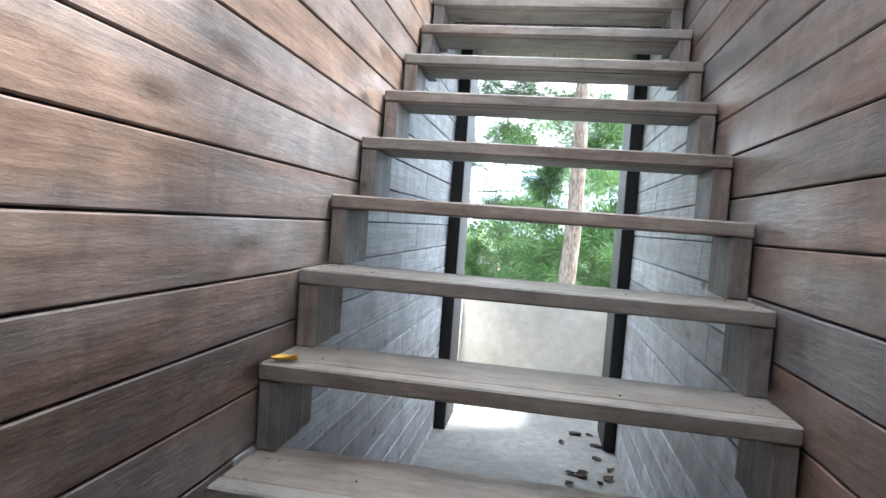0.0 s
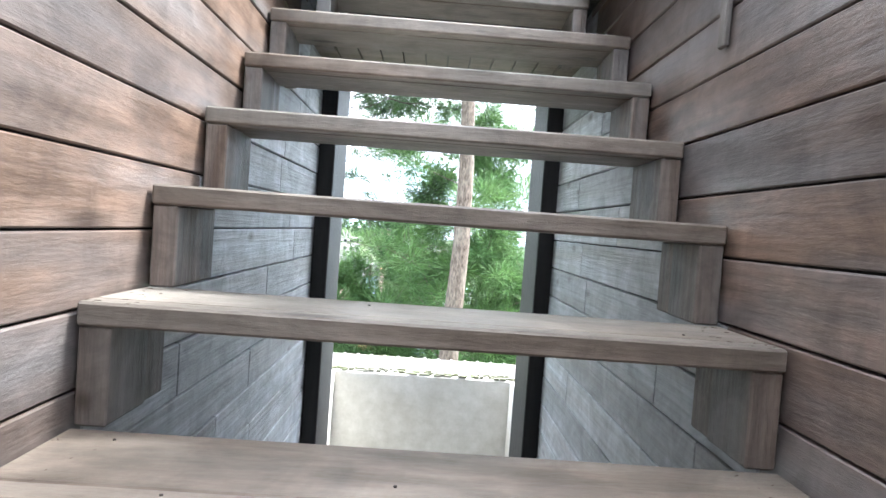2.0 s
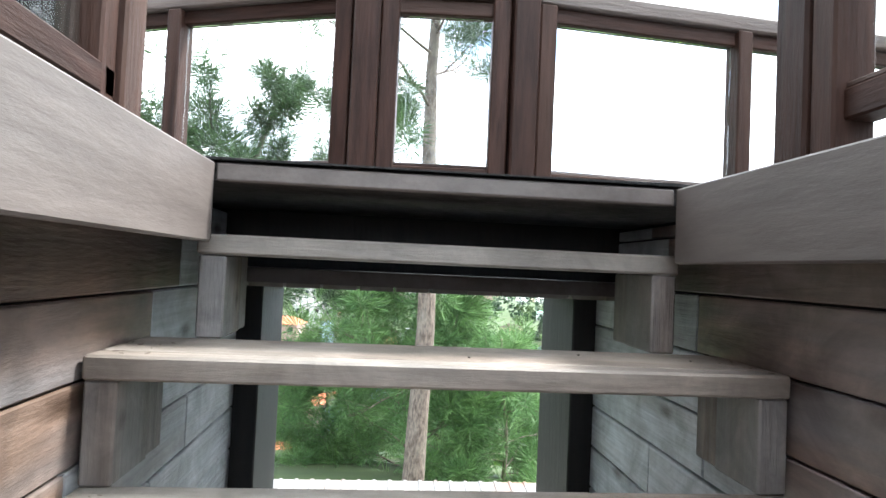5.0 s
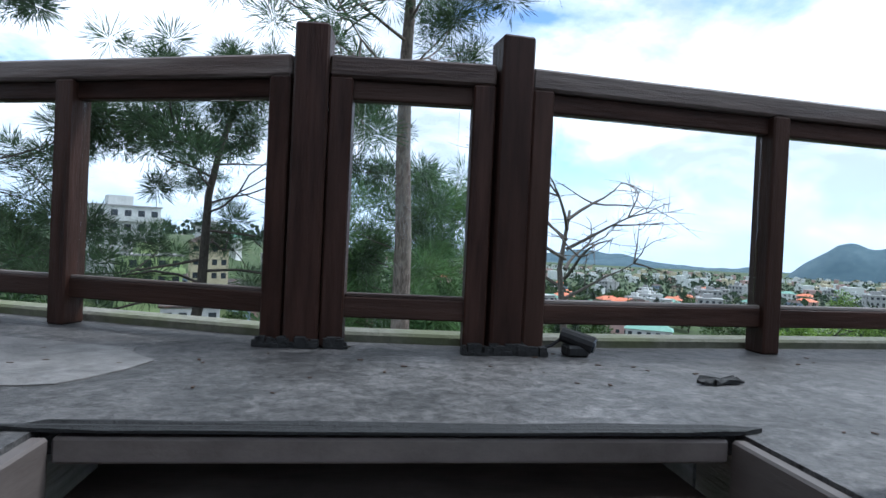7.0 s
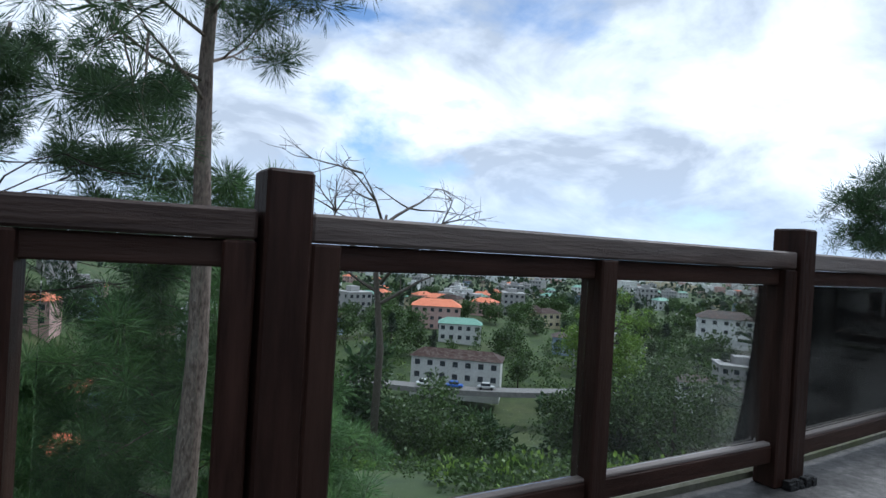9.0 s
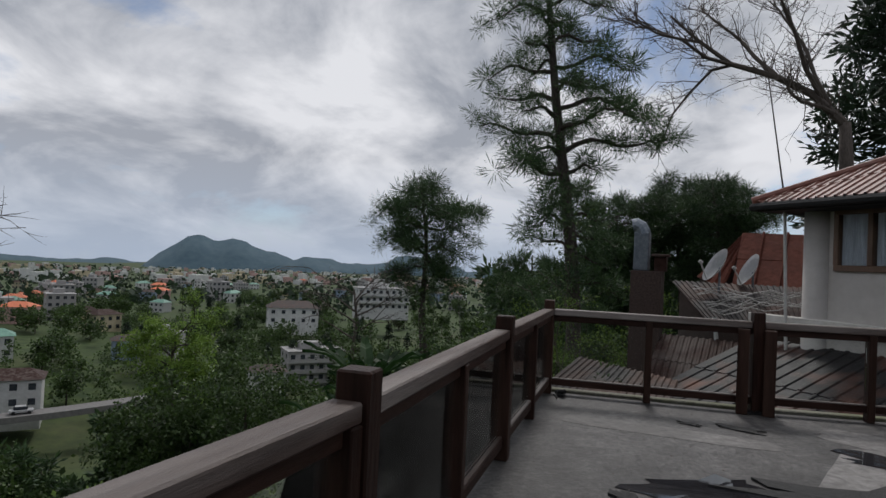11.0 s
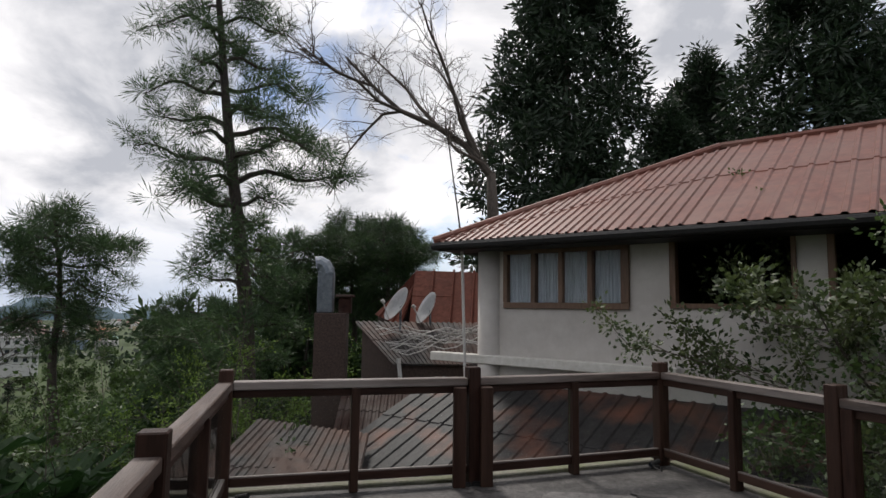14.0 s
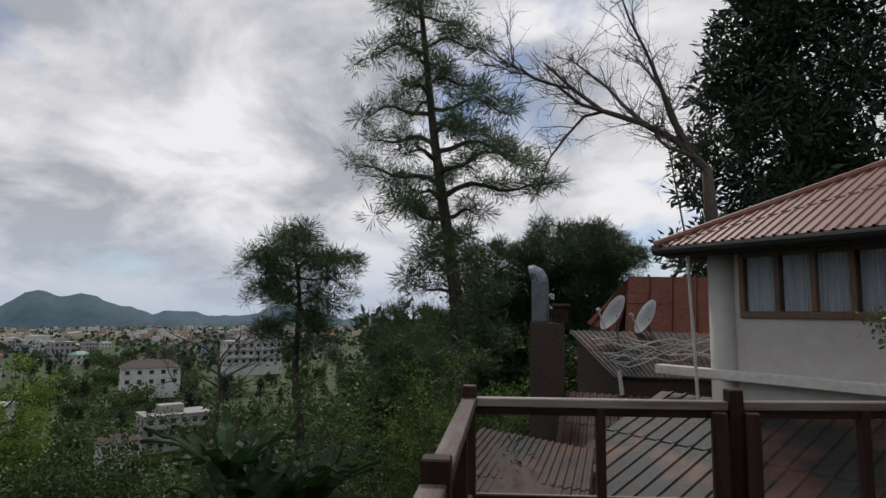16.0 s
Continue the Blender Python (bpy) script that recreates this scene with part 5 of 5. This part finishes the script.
def building(label, w, d, storeys, wall, roof, flat=False, bays=4, balcony=False, s_h=3.0):
    b = thing("building", label, "building")
    h = storeys * s_h
    part("wall", box((-w / 2, -d / 2, -4), (w / 2, d / 2, h)), TONES[wall], b)
    if flat:
        part("roof", box((-w / 2 - 0.3, -d / 2 - 0.3, h), (w / 2 + 0.3, d / 2 + 0.3, h + 0.3)), ROOFS[roof], b)
        part("roof_hut", box((-w / 4, -d / 6, h + 0.3), (w / 8, d / 4, h + 2.4)), TONES[wall], b)
    else:
        bm = bmesh.new()
        lo = [bm.verts.new(v) for v in ((-w / 2 - 0.5, -d / 2 - 0.5, h), (w / 2 + 0.5, -d / 2 - 0.5, h), (w / 2 + 0.5, d / 2 + 0.5, h), (-w / 2 - 0.5, d / 2 + 0.5, h))]
        t0, t1 = bm.verts.new((-w / 2 + d * 0.3, 0, h + d * 0.22)), bm.verts.new((w / 2 - d * 0.3, 0, h + d * 0.22))
        for f in ((lo[0], lo[1], t1, t0), (lo[1], lo[2], t1), (lo[2], lo[3], t0, t1), (lo[3], lo[0], t0), tuple(reversed(lo))):
            bm.faces.new(f)
        part("roof", bm, ROOFS[roof], b)
    pane_me = mesh_of("window", box((-0.5, -0.06, -0.65), (0.5, 0.06, 0.65)), WINDOW_DARK)
    for s in range(storeys):
        for i in range(bays):
            piece("window", pane_me, b, (-w / 2 + w * (i + 0.5) / bays, -d / 2, s * s_h + 1.6), (min(1.3, w / bays * 0.55), 1, 1))
        for i in range(2):
            piece("window", pane_me, b, (-w / 2, -d / 4 + i * d / 2, s * s_h + 1.6), (1, 1, 1), (0, 0, 90))
        if balcony and s:
            part("balcony", box((-w / 2 - 0.2, -d / 2 - 1.2, s * s_h - 0.12), (w / 2 + 0.2, -d / 2 - 0.004, s * s_h + 0.05)), TONES[wall], b)
            part("balustrade", box((-w / 2 - 0.2, -d / 2 - 1.2, s * s_h + 0.05), (w / 2 + 0.2, -d / 2 - 1.1, s * s_h + 0.95)), TONES[wall], b)
    return b


def place(b, az, dist, z=None, turn=0.0, scale=1.0):
    x, y, g = to_world(az, dist, z)
    b.matrix_basis = Matrix.LocRotScale((x, y, g), Euler((0, 0, radians(-az + turn))), (scale,) * 3)
    return b


place(building("long two-storey white building with rusty hipped roof by a road", 22, 8, 2, "white", "rust", bays=7), 26.2, 152, -30, -8)
place(building("tall white flat-roofed apartment block with open balconies", 13, 10, 4, "white", "flat", True, 5, True), -20.8, 150, -5, 10)
place(building("lime green three-storey house with flat roof", 10, 8, 3, "green", "flat", True, 4, True), -18.8, 128, -11.5, 14)
place(building("cream house with rusty roof on the hillside", 8, 7, 3, "cream", "rust", False, 4), -14.0, 150, -9, 5)
place(building("white house with grey roof below the pines", 9, 8, 3, "white", "grey", True, 4, True), -15.5, 110, -19, 0)
place(building("blue-grey flat-roofed house beside the car park", 8, 9, 3, "blue", "flat", True, 3), 30.8, 104, -43, 20)
place(building("unfinished grey concrete building with open floors", 17, 10, 4, "grey", "flat", True, 6, True), 51.5, 190, -37, 15)
place(building("white three-storey building with rows of windows among trees", 22, 10, 3, "white", "flat", True, 8, True), 57.5, 262, -18, 15)
place(building("large house with bright orange-red roof", 18, 11, 3, "pink", "red", False, 6), 24.0, 232, -28, 0)
place(building("pale house with green sheet roof", 14, 8, 2, "white", "green", False, 5), 26.3, 205, -28, 0)
place(building("small white cottage with grey roof in the valley", 8, 6, 1, "white", "grey", False, 3), 47.5, 150, -27, 10)
place(building("grey-roofed villa with several gables", 18, 11, 2, "white", "grey", False, 5), 49.5, 235, -22, 5)
place(building("low white building behind the garden trees", 12, 6, 1, "white", "grey", True, 4), 81.5, 60, 0.0, 0)
protos = [building("small town house with rusty roof", 9, 8, 2, "cream", "rust", False, 3), building("town house with flat roof", 9, 8, 3, "white", "flat", True, 3),
          building("pink town house with red roof", 10, 8, 2, "pink", "red", False, 3), building("grey town block with flat roof", 11, 9, 4, "grey", "flat", True, 4),
          building("white town house with green roof", 9, 8, 2, "white", "green", False, 3), building("blue town house with grey roof", 9, 7, 2, "blue", "grey", False, 3)]
tr_ = random.Random(31)
for i, b in enumerate(protos):
    place(b, 22 + 3.1 * i, 330 + 25 * i, None, tr_.uniform(-30, 30))
for i in range(105):
    az, dist = tr_.gauss(29, 9) if i % 3 else tr_.uniform(40, 75), tr_.uniform(190, 620)
    if az > 40:
        dist = tr_.uniform(420, 900)
    if open_ground(az, dist):
        place(copy_thing(tr_.choice(protos), pose(0, 0, 0)), az, dist, None, tr_.uniform(-40, 40), tr_.uniform(0.8, 1.2))
for i in range(26):
    az, dist = tr_.uniform(-24, 4), tr_.uniform(70, 260)
    if open_ground(az, dist):
        place(copy_thing(tr_.choice(protos), pose(0, 0, 0)), az, dist, None, tr_.uniform(-40, 40), tr_.uniform(0.8, 1.1))
for key, cnt, seed in (("white", 420, 1), ("cream", 160, 2), ("pink", 200, 3)):
    rnd = random.Random(seed)
    v, f = [], []
    for i in range(cnt):
        az, dist = rnd.uniform(-25, 85), rnd.uniform(800, 2900)
        x, y, z = to_world(az, dist)
        w, d, h, q = rnd.uniform(7, 20), rnd.uniform(7, 14), rnd.uniform(5, 14), len(v)
        v += [(x + a * w / 2, y + b * d / 2, z + c) for c in (-3, h) for a, b in ((-1, -1), (1, -1), (1, 1), (-1, 1))]
        f += [(q, q + 1, q + 5, q + 4), (q + 1, q + 2, q + 6, q + 5), (q + 2, q + 3, q + 7, q + 6), (q + 3, q, q + 4, q + 7), (q + 4, q + 5, q + 6, q + 7)]
    tagged(raw("distant_town", v, f, TONES[key]), "distant sprawl of small pale houses on the plateau", "town", kind="stuff")
far_spots = []
for i in range(2600):
    az, dist = wr.uniform(-35, 95), 380 * (7.5 ** wr.random())
    x, y, z = to_world(az, dist)
    far_spots.append((x, y, z + 3, wr.uniform(4, 9) * (0.7 + dist / 2500)))
scrub("far dark green woods between the houses", far_spots, CONIFER, 8, 9, (0.6, 0.3))

# ---- shrub over the corner of the deck ----
def shrub(label, x, y, z, tall, spread, seed, mat, stems=9, leaf=0.12, count=22):
    rnd = random.Random(seed)
    s = thing("shrub", label, "shrub", (x, y, z))
    bm, tips = bmesh.new(), []
    for i in range(stems):
        a = rnd.uniform(0, 2 * math.pi)
        branchy(rnd, (0, 0, 0), Vector((math.cos(a) * spread, math.sin(a) * spread, tall)), tall * rnd.uniform(0.75, 1.05), 0.035, bm, tips, 3, 0.16, 5, 3)
        part("stem", bm, TWIG, s)
        bm = bmesh.new()
    bm.free()
    v, f = tufts([(p.x, p.y, p.z, leaf * rnd.uniform(0.7, 1.2)) for p, d in tips], count, 0.36, 0.11, rnd, 0.2, 1.6)
    raw("foliage", v, f, mat, s)
    return s


shrub("leafy evergreen shrub with pale new shoots beyond the railing", 7.45, -3.35, 0.4, 2.85, 1.2, 3, LEAF_SHRUB, 20, 0.2, 64)
shrub("dark bush in the garden beyond the railing", 5.6, -1.75, -0.9, 3.0, 1.0, 8, LEAF, 14, 0.2, 50)
shrub("glossy dark bush on the slope below the deck", 13.2, 6.9, -4.2, 4.4, 2.2, 14, LEAF, 14, 0.2, 30)
shrub("bright green bush on the slope beside the sheds", 16.5, 5.6, -2.4, 3.4, 2.0, 19, LEAF_LIGHT, 12, 0.2, 30)


# ---- banana plants below the railing ----
def banana(x, y, z, seed, tall):
    rnd = random.Random(seed)
    b = thing("banana_plant", "broad-leaved banana plant growing below the deck", "plant", (x, y, z), "banana plants")
    part("stem", tube([(0, 0, -0.5), (0.03, 0, tall * 0.5)], [0.13, 0.08], 8), LEAF_BANANA, b)
    for i in range(14):
        a, ln_, w = i * 2.4 + rnd.uniform(-0.4, 0.4), tall * rnd.uniform(0.55, 0.8), rnd.uniform(0.1, 0.16)
        bm, n, rows = bmesh.new(), 12, []
        for k in range(n + 1):
            t = k / n
            r = ln_ * (0.34 * t + 0.26 * t * t)
            zz = tall * 0.45 + ln_ * (1.05 * t - 0.48 * t * t * rnd.uniform(0.95, 1.1))
            half_w = w * math.sin(math.pi * min(1, 0.08 + 0.92 * t)) ** 0.6 * (0.25 if t < 0.12 else 1)
            c = Vector((r * math.cos(a), r * math.sin(a), zz))
            side = Vector((-math.sin(a), math.cos(a), 0)) * half_w
            rows.append([bm.verts.new(c - side + Vector((0, 0, 0.06))), bm.verts.new(c), bm.verts.new(c + side + Vector((0, 0, 0.06)))])
        for p, q in zip(rows, rows[1:]):
            bm.faces.new((p[0], p[1], q[1], q[0]))
            bm.faces.new((p[1], p[2], q[2], q[1]))
        part("leaf", bm, LEAF_BANANA, b)
    return b


for i, (az, dist, z) in enumerate(((57.5, 11.0, -1.9), (60.5, 11.6, -1.9), (54.5, 10.6, -2.2), (62.5, 12.2, -2.0), (58.5, 9.9, -2.5), (56.0, 12.4, -1.6))):
    x, y, _ = to_world(az, dist)
    banana(x, y, z + 0.5, 60 + i, 3.0)

# ---- road, car park and cars ----
road_c = material("far_asphalt", (0.16, 0.155, 0.15), (0.24, 0.23, 0.22), 0.9, (0.3, 0.3, 0.3), 4, 0.0)


def strip(name, label, points, wide, z):
    bm, rows = bmesh.new(), []
    for i, (x, y) in enumerate(points):
        p, q = points[max(0, i - 1)], points[min(len(points) - 1, i + 1)]
        d = Vector((q[0] - p[0], q[1] - p[1], 0)).normalized()
        s_ = Vector((-d.y, d.x, 0)) * wide / 2
        rows.append([bm.verts.new(Vector((x, y, z)) + s_), bm.verts.new(Vector((x, y, z)) - s_)])
    for p, q in zip(rows, rows[1:]):
        bm.faces.new((p[0], q[0], q[1], p[1]))
    ret = bmesh.ops.extrude_face_region(bm, geom=list(bm.faces))
    for v in [g for g in ret["geom"] if isinstance(g, bmesh.types.BMVert)]:
        v.co.z -= 1.2
    return tagged(part(name, bm, road_c), label, "road", kind="structure")


ROAD_Z, PARK_Z = -29.4, -36.6
strip("road", "pale narrow road crossing the valley below", [to_world(a, 141 + 0.06 * (a - 26) ** 2)[:2] for a in range(8, 42, 2)], 4.5, ROAD_Z)
strip("pavement", "grey car park between buildings in the valley", [to_world(28.0, 88)[:2], to_world(28.6, 112)[:2]], 16, PARK_Z)


def car(label, colour):
    c = thing("car", label, "car", group="parked cars")
    paint = plain("car_paint_" + label.split()[1], colour, 0.3)
    part("body", box((-2.0, -0.8, 0.3), (2.0, 0.8, 0.85), 0.12), paint, c)
    part("cabin", box((-1.3, -0.7, 0.8), (1.0, 0.7, 1.5), 0.2), WINDOW_DARK, c)
    part("roof", box((-1.05, -0.62, 1.47), (0.8, 0.62, 1.54), 0.03), paint, c)
    for x in (-1.25, 1.25):
        for y in (-0.78, 0.78):
            part("wheel", moved(tube([(0, -0.1, 0), (0, 0.1, 0)], [0.33, 0.33], 12), pose(x, y, 0.33)), BLACK_WOOD, c)
    return c


for label, colour, az, dist, turn, z in (("small blue car parked on the valley road", (0.03, 0.12, 0.5), 31.0, 141, 5, ROAD_Z), ("small white car parked on the valley road", (0.7, 0.7, 0.7), 28.2, 141.5, 0, ROAD_Z),
                                         ("small silver car parked on the valley road", (0.5, 0.5, 0.5), 34.0, 141.5, 8, ROAD_Z), ("dark red car in the car park", (0.35, 0.04, 0.03), 33.4, 99, 110, PARK_Z),
                                         ("bright white car in the car park", (0.75, 0.75, 0.75), 32.6, 107, 60, PARK_Z), ("pale grey car in the car park", (0.55, 0.56, 0.58), 33.6, 107, 60, PARK_Z)):
    x, y, _ = to_world(az - 5, dist)
    c = car(label, colour)
    c.matrix_basis = pose(x, y, z, 0, 0, -az + turn)

# ---- small things on the deck and stairs ----
def felt_patch(name, label, x, y, w, d, seed, mat, turn=0.0, lift=0.012, amp=0.35, base=0.003):
    ob = part(name, ragged(-w / 2, w / 2, -d / 2, d / 2, 0.0, lift, amp, seed), mat)
    ob.matrix_basis = pose(x, y, TOP + base, 0, 0, turn)
    return tagged(ob, label, name.replace("_", " "))


for i, (x, y, w, d, turn) in enumerate(((5.72, 2.27, 0.3, 0.12, 82), (6.0, 0.98, 0.27, 0.16, 70), (5.64, 2.62, 0.16, 0.06, 80))):
    felt_patch("felt_scrap", "torn black scrap of roofing felt on the deck", x, y, w, d, 30 + i, FELT, turn)
for i, (x, y, w, d, turn) in enumerate(((4.42, 1.62, 1.25, 0.62, -58), (3.78, 2.4, 0.3, 0.09, -75), (3.8, 2.76, 0.22, 0.12, 20), (4.75, 0.85, 0.6, 0.5, 30), (4.05, 1.95, 0.5, 0.14, -40))):
    felt_patch("loose_felt", "ragged black sheet of bitumen felt lying on the deck", x, y, w, d, 40 + i, FELT, turn, 0.018, 0.4)
for i, (x, y, w, d, turn) in enumerate(((4.15, 2.42, 0.75, 0.4, -50), (4.0, 2.0, 1.0, 0.5, -35), (5.3, 1.2, 0.9, 0.35, 70))):
    felt_patch("puddle", "shallow rain puddle on the cement deck", x, y, w, d, 50 + i, WATER, turn, 0.0025, 0.25)
felt_patch("plastic_scrap", "crumpled dark plastic scrap on the deck", 0.72, 2.64, 0.10, 0.035, 61, FELT, 15, 0.018, 0.3)


def floodlight(x, y, turn):
    f = thing("floodlight", "small black outdoor spotlight at the foot of a post", "lamp", (x, y, TOP), "deck spotlights")
    part("base", box((-0.03, -0.03, 0), (0.03, 0.03, 0.03), 0.006), BLACK_WOOD, f)
    part("housing", moved(tube([(0, -0.05, 0), (0, 0.04, 0)], [0.024, 0.02], 12), pose(0, 0, 0.045, 15, 0, turn)), BLACK_WOOD, f)
    part("lens", moved(tube([(0, -0.056, 0), (0, -0.05, 0)], [0.02, 0.02], 12), pose(0, 0, 0.045, 15, 0, turn)), WINDOW_DARK, f)
    part("lead", tube([(0, 0.03, 0.06), (-0.06, 0.03, 0.02), (-0.13, 0.0, 0.012), (-0.17, 0.02, 0.05)], [0.005] * 4, 5), BLACK_WOOD, f)
    return f


floodlight(0.49, 2.95, 60)
floodlight(5.96, 3.7, 160)
floodlight(6.84, 0.62, 200)


def fallen_leaf(label, x, y, z, size, turn, mat):
    bm, n, rows = bmesh.new(), 6, []
    for k in range(n + 1):
        t = k / n
        w = 0.36 * size * math.sin(math.pi * min(1, 0.05 + 0.95 * t)) ** 0.8
        rows.append([bm.verts.new((size * t, -w, 0.01 + 0.012 * t)), bm.verts.new((size * t, 0, 0.003)), bm.verts.new((size * t, w, 0.012))])
    for p, q in zip(rows, rows[1:]):
        bm.faces.new((p[0], p[1], q[1], q[0]))
        bm.faces.new((p[1], p[2], q[2], q[1]))
    ob = part("leaf", bm, mat)
    ob.matrix_basis = pose(x, y, z, 0, 0, turn)
    return tagged(ob, label, "leaf")


YELLOW = plain("yellow_leaf", (0.6, 0.36, 0.05), 0.6)
BROWN = plain("brown_leaf", (0.06, 0.035, 0.022), 0.8)
fallen_leaf("fallen yellow leaf on a stair tread", -0.64, 0.225, 0.236, 0.07, 20, YELLOW)
lr = random.Random(5)
for i in range(14):
    fallen_leaf("dry dark leaf on the balcony floor", lr.uniform(0.3, 0.62), lr.uniform(2.5, 3.6), FLOOR + 0.002, lr.uniform(0.05, 0.1), lr.uniform(0, 360), BROWN)

# batten and bracket on the stair wall
tagged(part("batten", box((0.652, 1.305, 1.61), (0.667, 1.342, 2.01), 0.003), BLOCK_WOOD), "short vertical timber batten nailed to the wall", "batten", "wall battens")
tagged(part("batten", box((0.650, 1.262, 1.87), (0.666, 1.302, 2.01), 0.003), BLOCK_WOOD), "short offcut nailed over the wall boards", "batten", "wall battens")
tagged(part("bracket", box((0.56, 1.34, 1.93), (0.668, 1.47, 1.99), 0.006), BLACK_WOOD), "black timber bracket under the opening's edge", "bracket")
tagged(part("batten", box((-0.667, 1.02, 1.60), (-0.650, 1.09, 1.74), 0.003), BLOCK_WOOD), "small timber cleat nailed to the wall", "batten", "wall battens")
for i in range(24):
    k = lr.choice(range(-1, 9))
    x, y, z = lr.uniform(-0.6, 0.6), STEP_Y[k] + lr.uniform(0.02, 0.25), k * RISE
    tagged(part("nail", moved(tube([(0, 0, -0.004), (0, 0, 0.0015)], [0.003, 0.003], 6), pose(x, y, z)), NAIL), "rusty nail head in a stair tread", "nail", "tread nails")


# ---- cement repairs, felt skirts and litter on the deck ----
for i, (x, y, w, d, turn) in enumerate(((5.3, 2.75, 0.3, 1.5, 4), (4.6, 1.7, 2.2, 0.32, -12), (5.9, 1.3, 0.5, 0.9, -14), (3.3, 2.6, 0.9, 0.8, 8), (-1.0, 2.8, 0.9, 0.45, -16))):
    felt_patch("cement_patch", "thin cement repair patch on the roof deck", x, y, w, d, 80 + i, SCREED, turn, 0.0022, 0.05, 0.0004)
sr = random.Random(44)
for x, y, turn in ((-0.238, 3.04, 0), (0.292, 3.0, 0), (2.01, 3.18, 5), (6.43, 2.17, -80)):
    bm = bmesh.new()
    for i in range(60):
        u = sr.uniform(-0.115, 0.115) if x < 1 else sr.uniform(-0.07, 0.07)
        q = sr.uniform(0.003, 0.014)
        box((u - q, -0.075 + sr.uniform(-0.012, 0.01), 0), (u + q, -0.058, sr.uniform(0.004, 0.03)), 0, bm)
    ob = part("felt_skirt", bm, FELT)
    ob.matrix_basis = pose(x, y, TOP + 0.001, 0, 0, turn)
    tagged(ob, "peeling black felt skirt round the foot of a post", "roofing felt", "post skirts")
bm = bmesh.new()
for i in range(420):
    x, y = sr.uniform(-1.2, 6.2), sr.uniform(0.6, 3.0)
    if abs(x) < 0.62 and y < 2.45:
        continue
    q = sr.uniform(0.0012, 0.0045)
    a = sr.uniform(0, 3.1)
    moved_bm = moved(box((-q * 1.6, -q * 0.6, 0), (q * 1.6, q * 0.6, q * 0.5)), pose(x, y, TOP + 0.001, 0, 0, math.degrees(a)))
    merged(bm, moved_bm)
tagged(part("grit", bm, BROWN), "scattered grit, needles and bark bits on the deck", "litter", kind="stuff")
bm = bmesh.new()
for i in range(260):
    k = sr.choice(range(-1, 9))
    side = sr.choice((-1, 1))
    x, y, z = side * sr.uniform(0.56, 0.655), STEP_Y[k] + sr.uniform(0.0, 0.26), k * RISE
    q = sr.uniform(0.0007, 0.002)
    merged(bm, moved(box((-q * 3, -q * 0.4, 0), (q * 3, q * 0.4, q * 0.6)), pose(x, y, z, 0, 0, sr.uniform(0, 180))))
tagged(part("pine_litter", bm, BROWN), "dry pine needles and dust along the tread ends", "litter", kind="stuff")
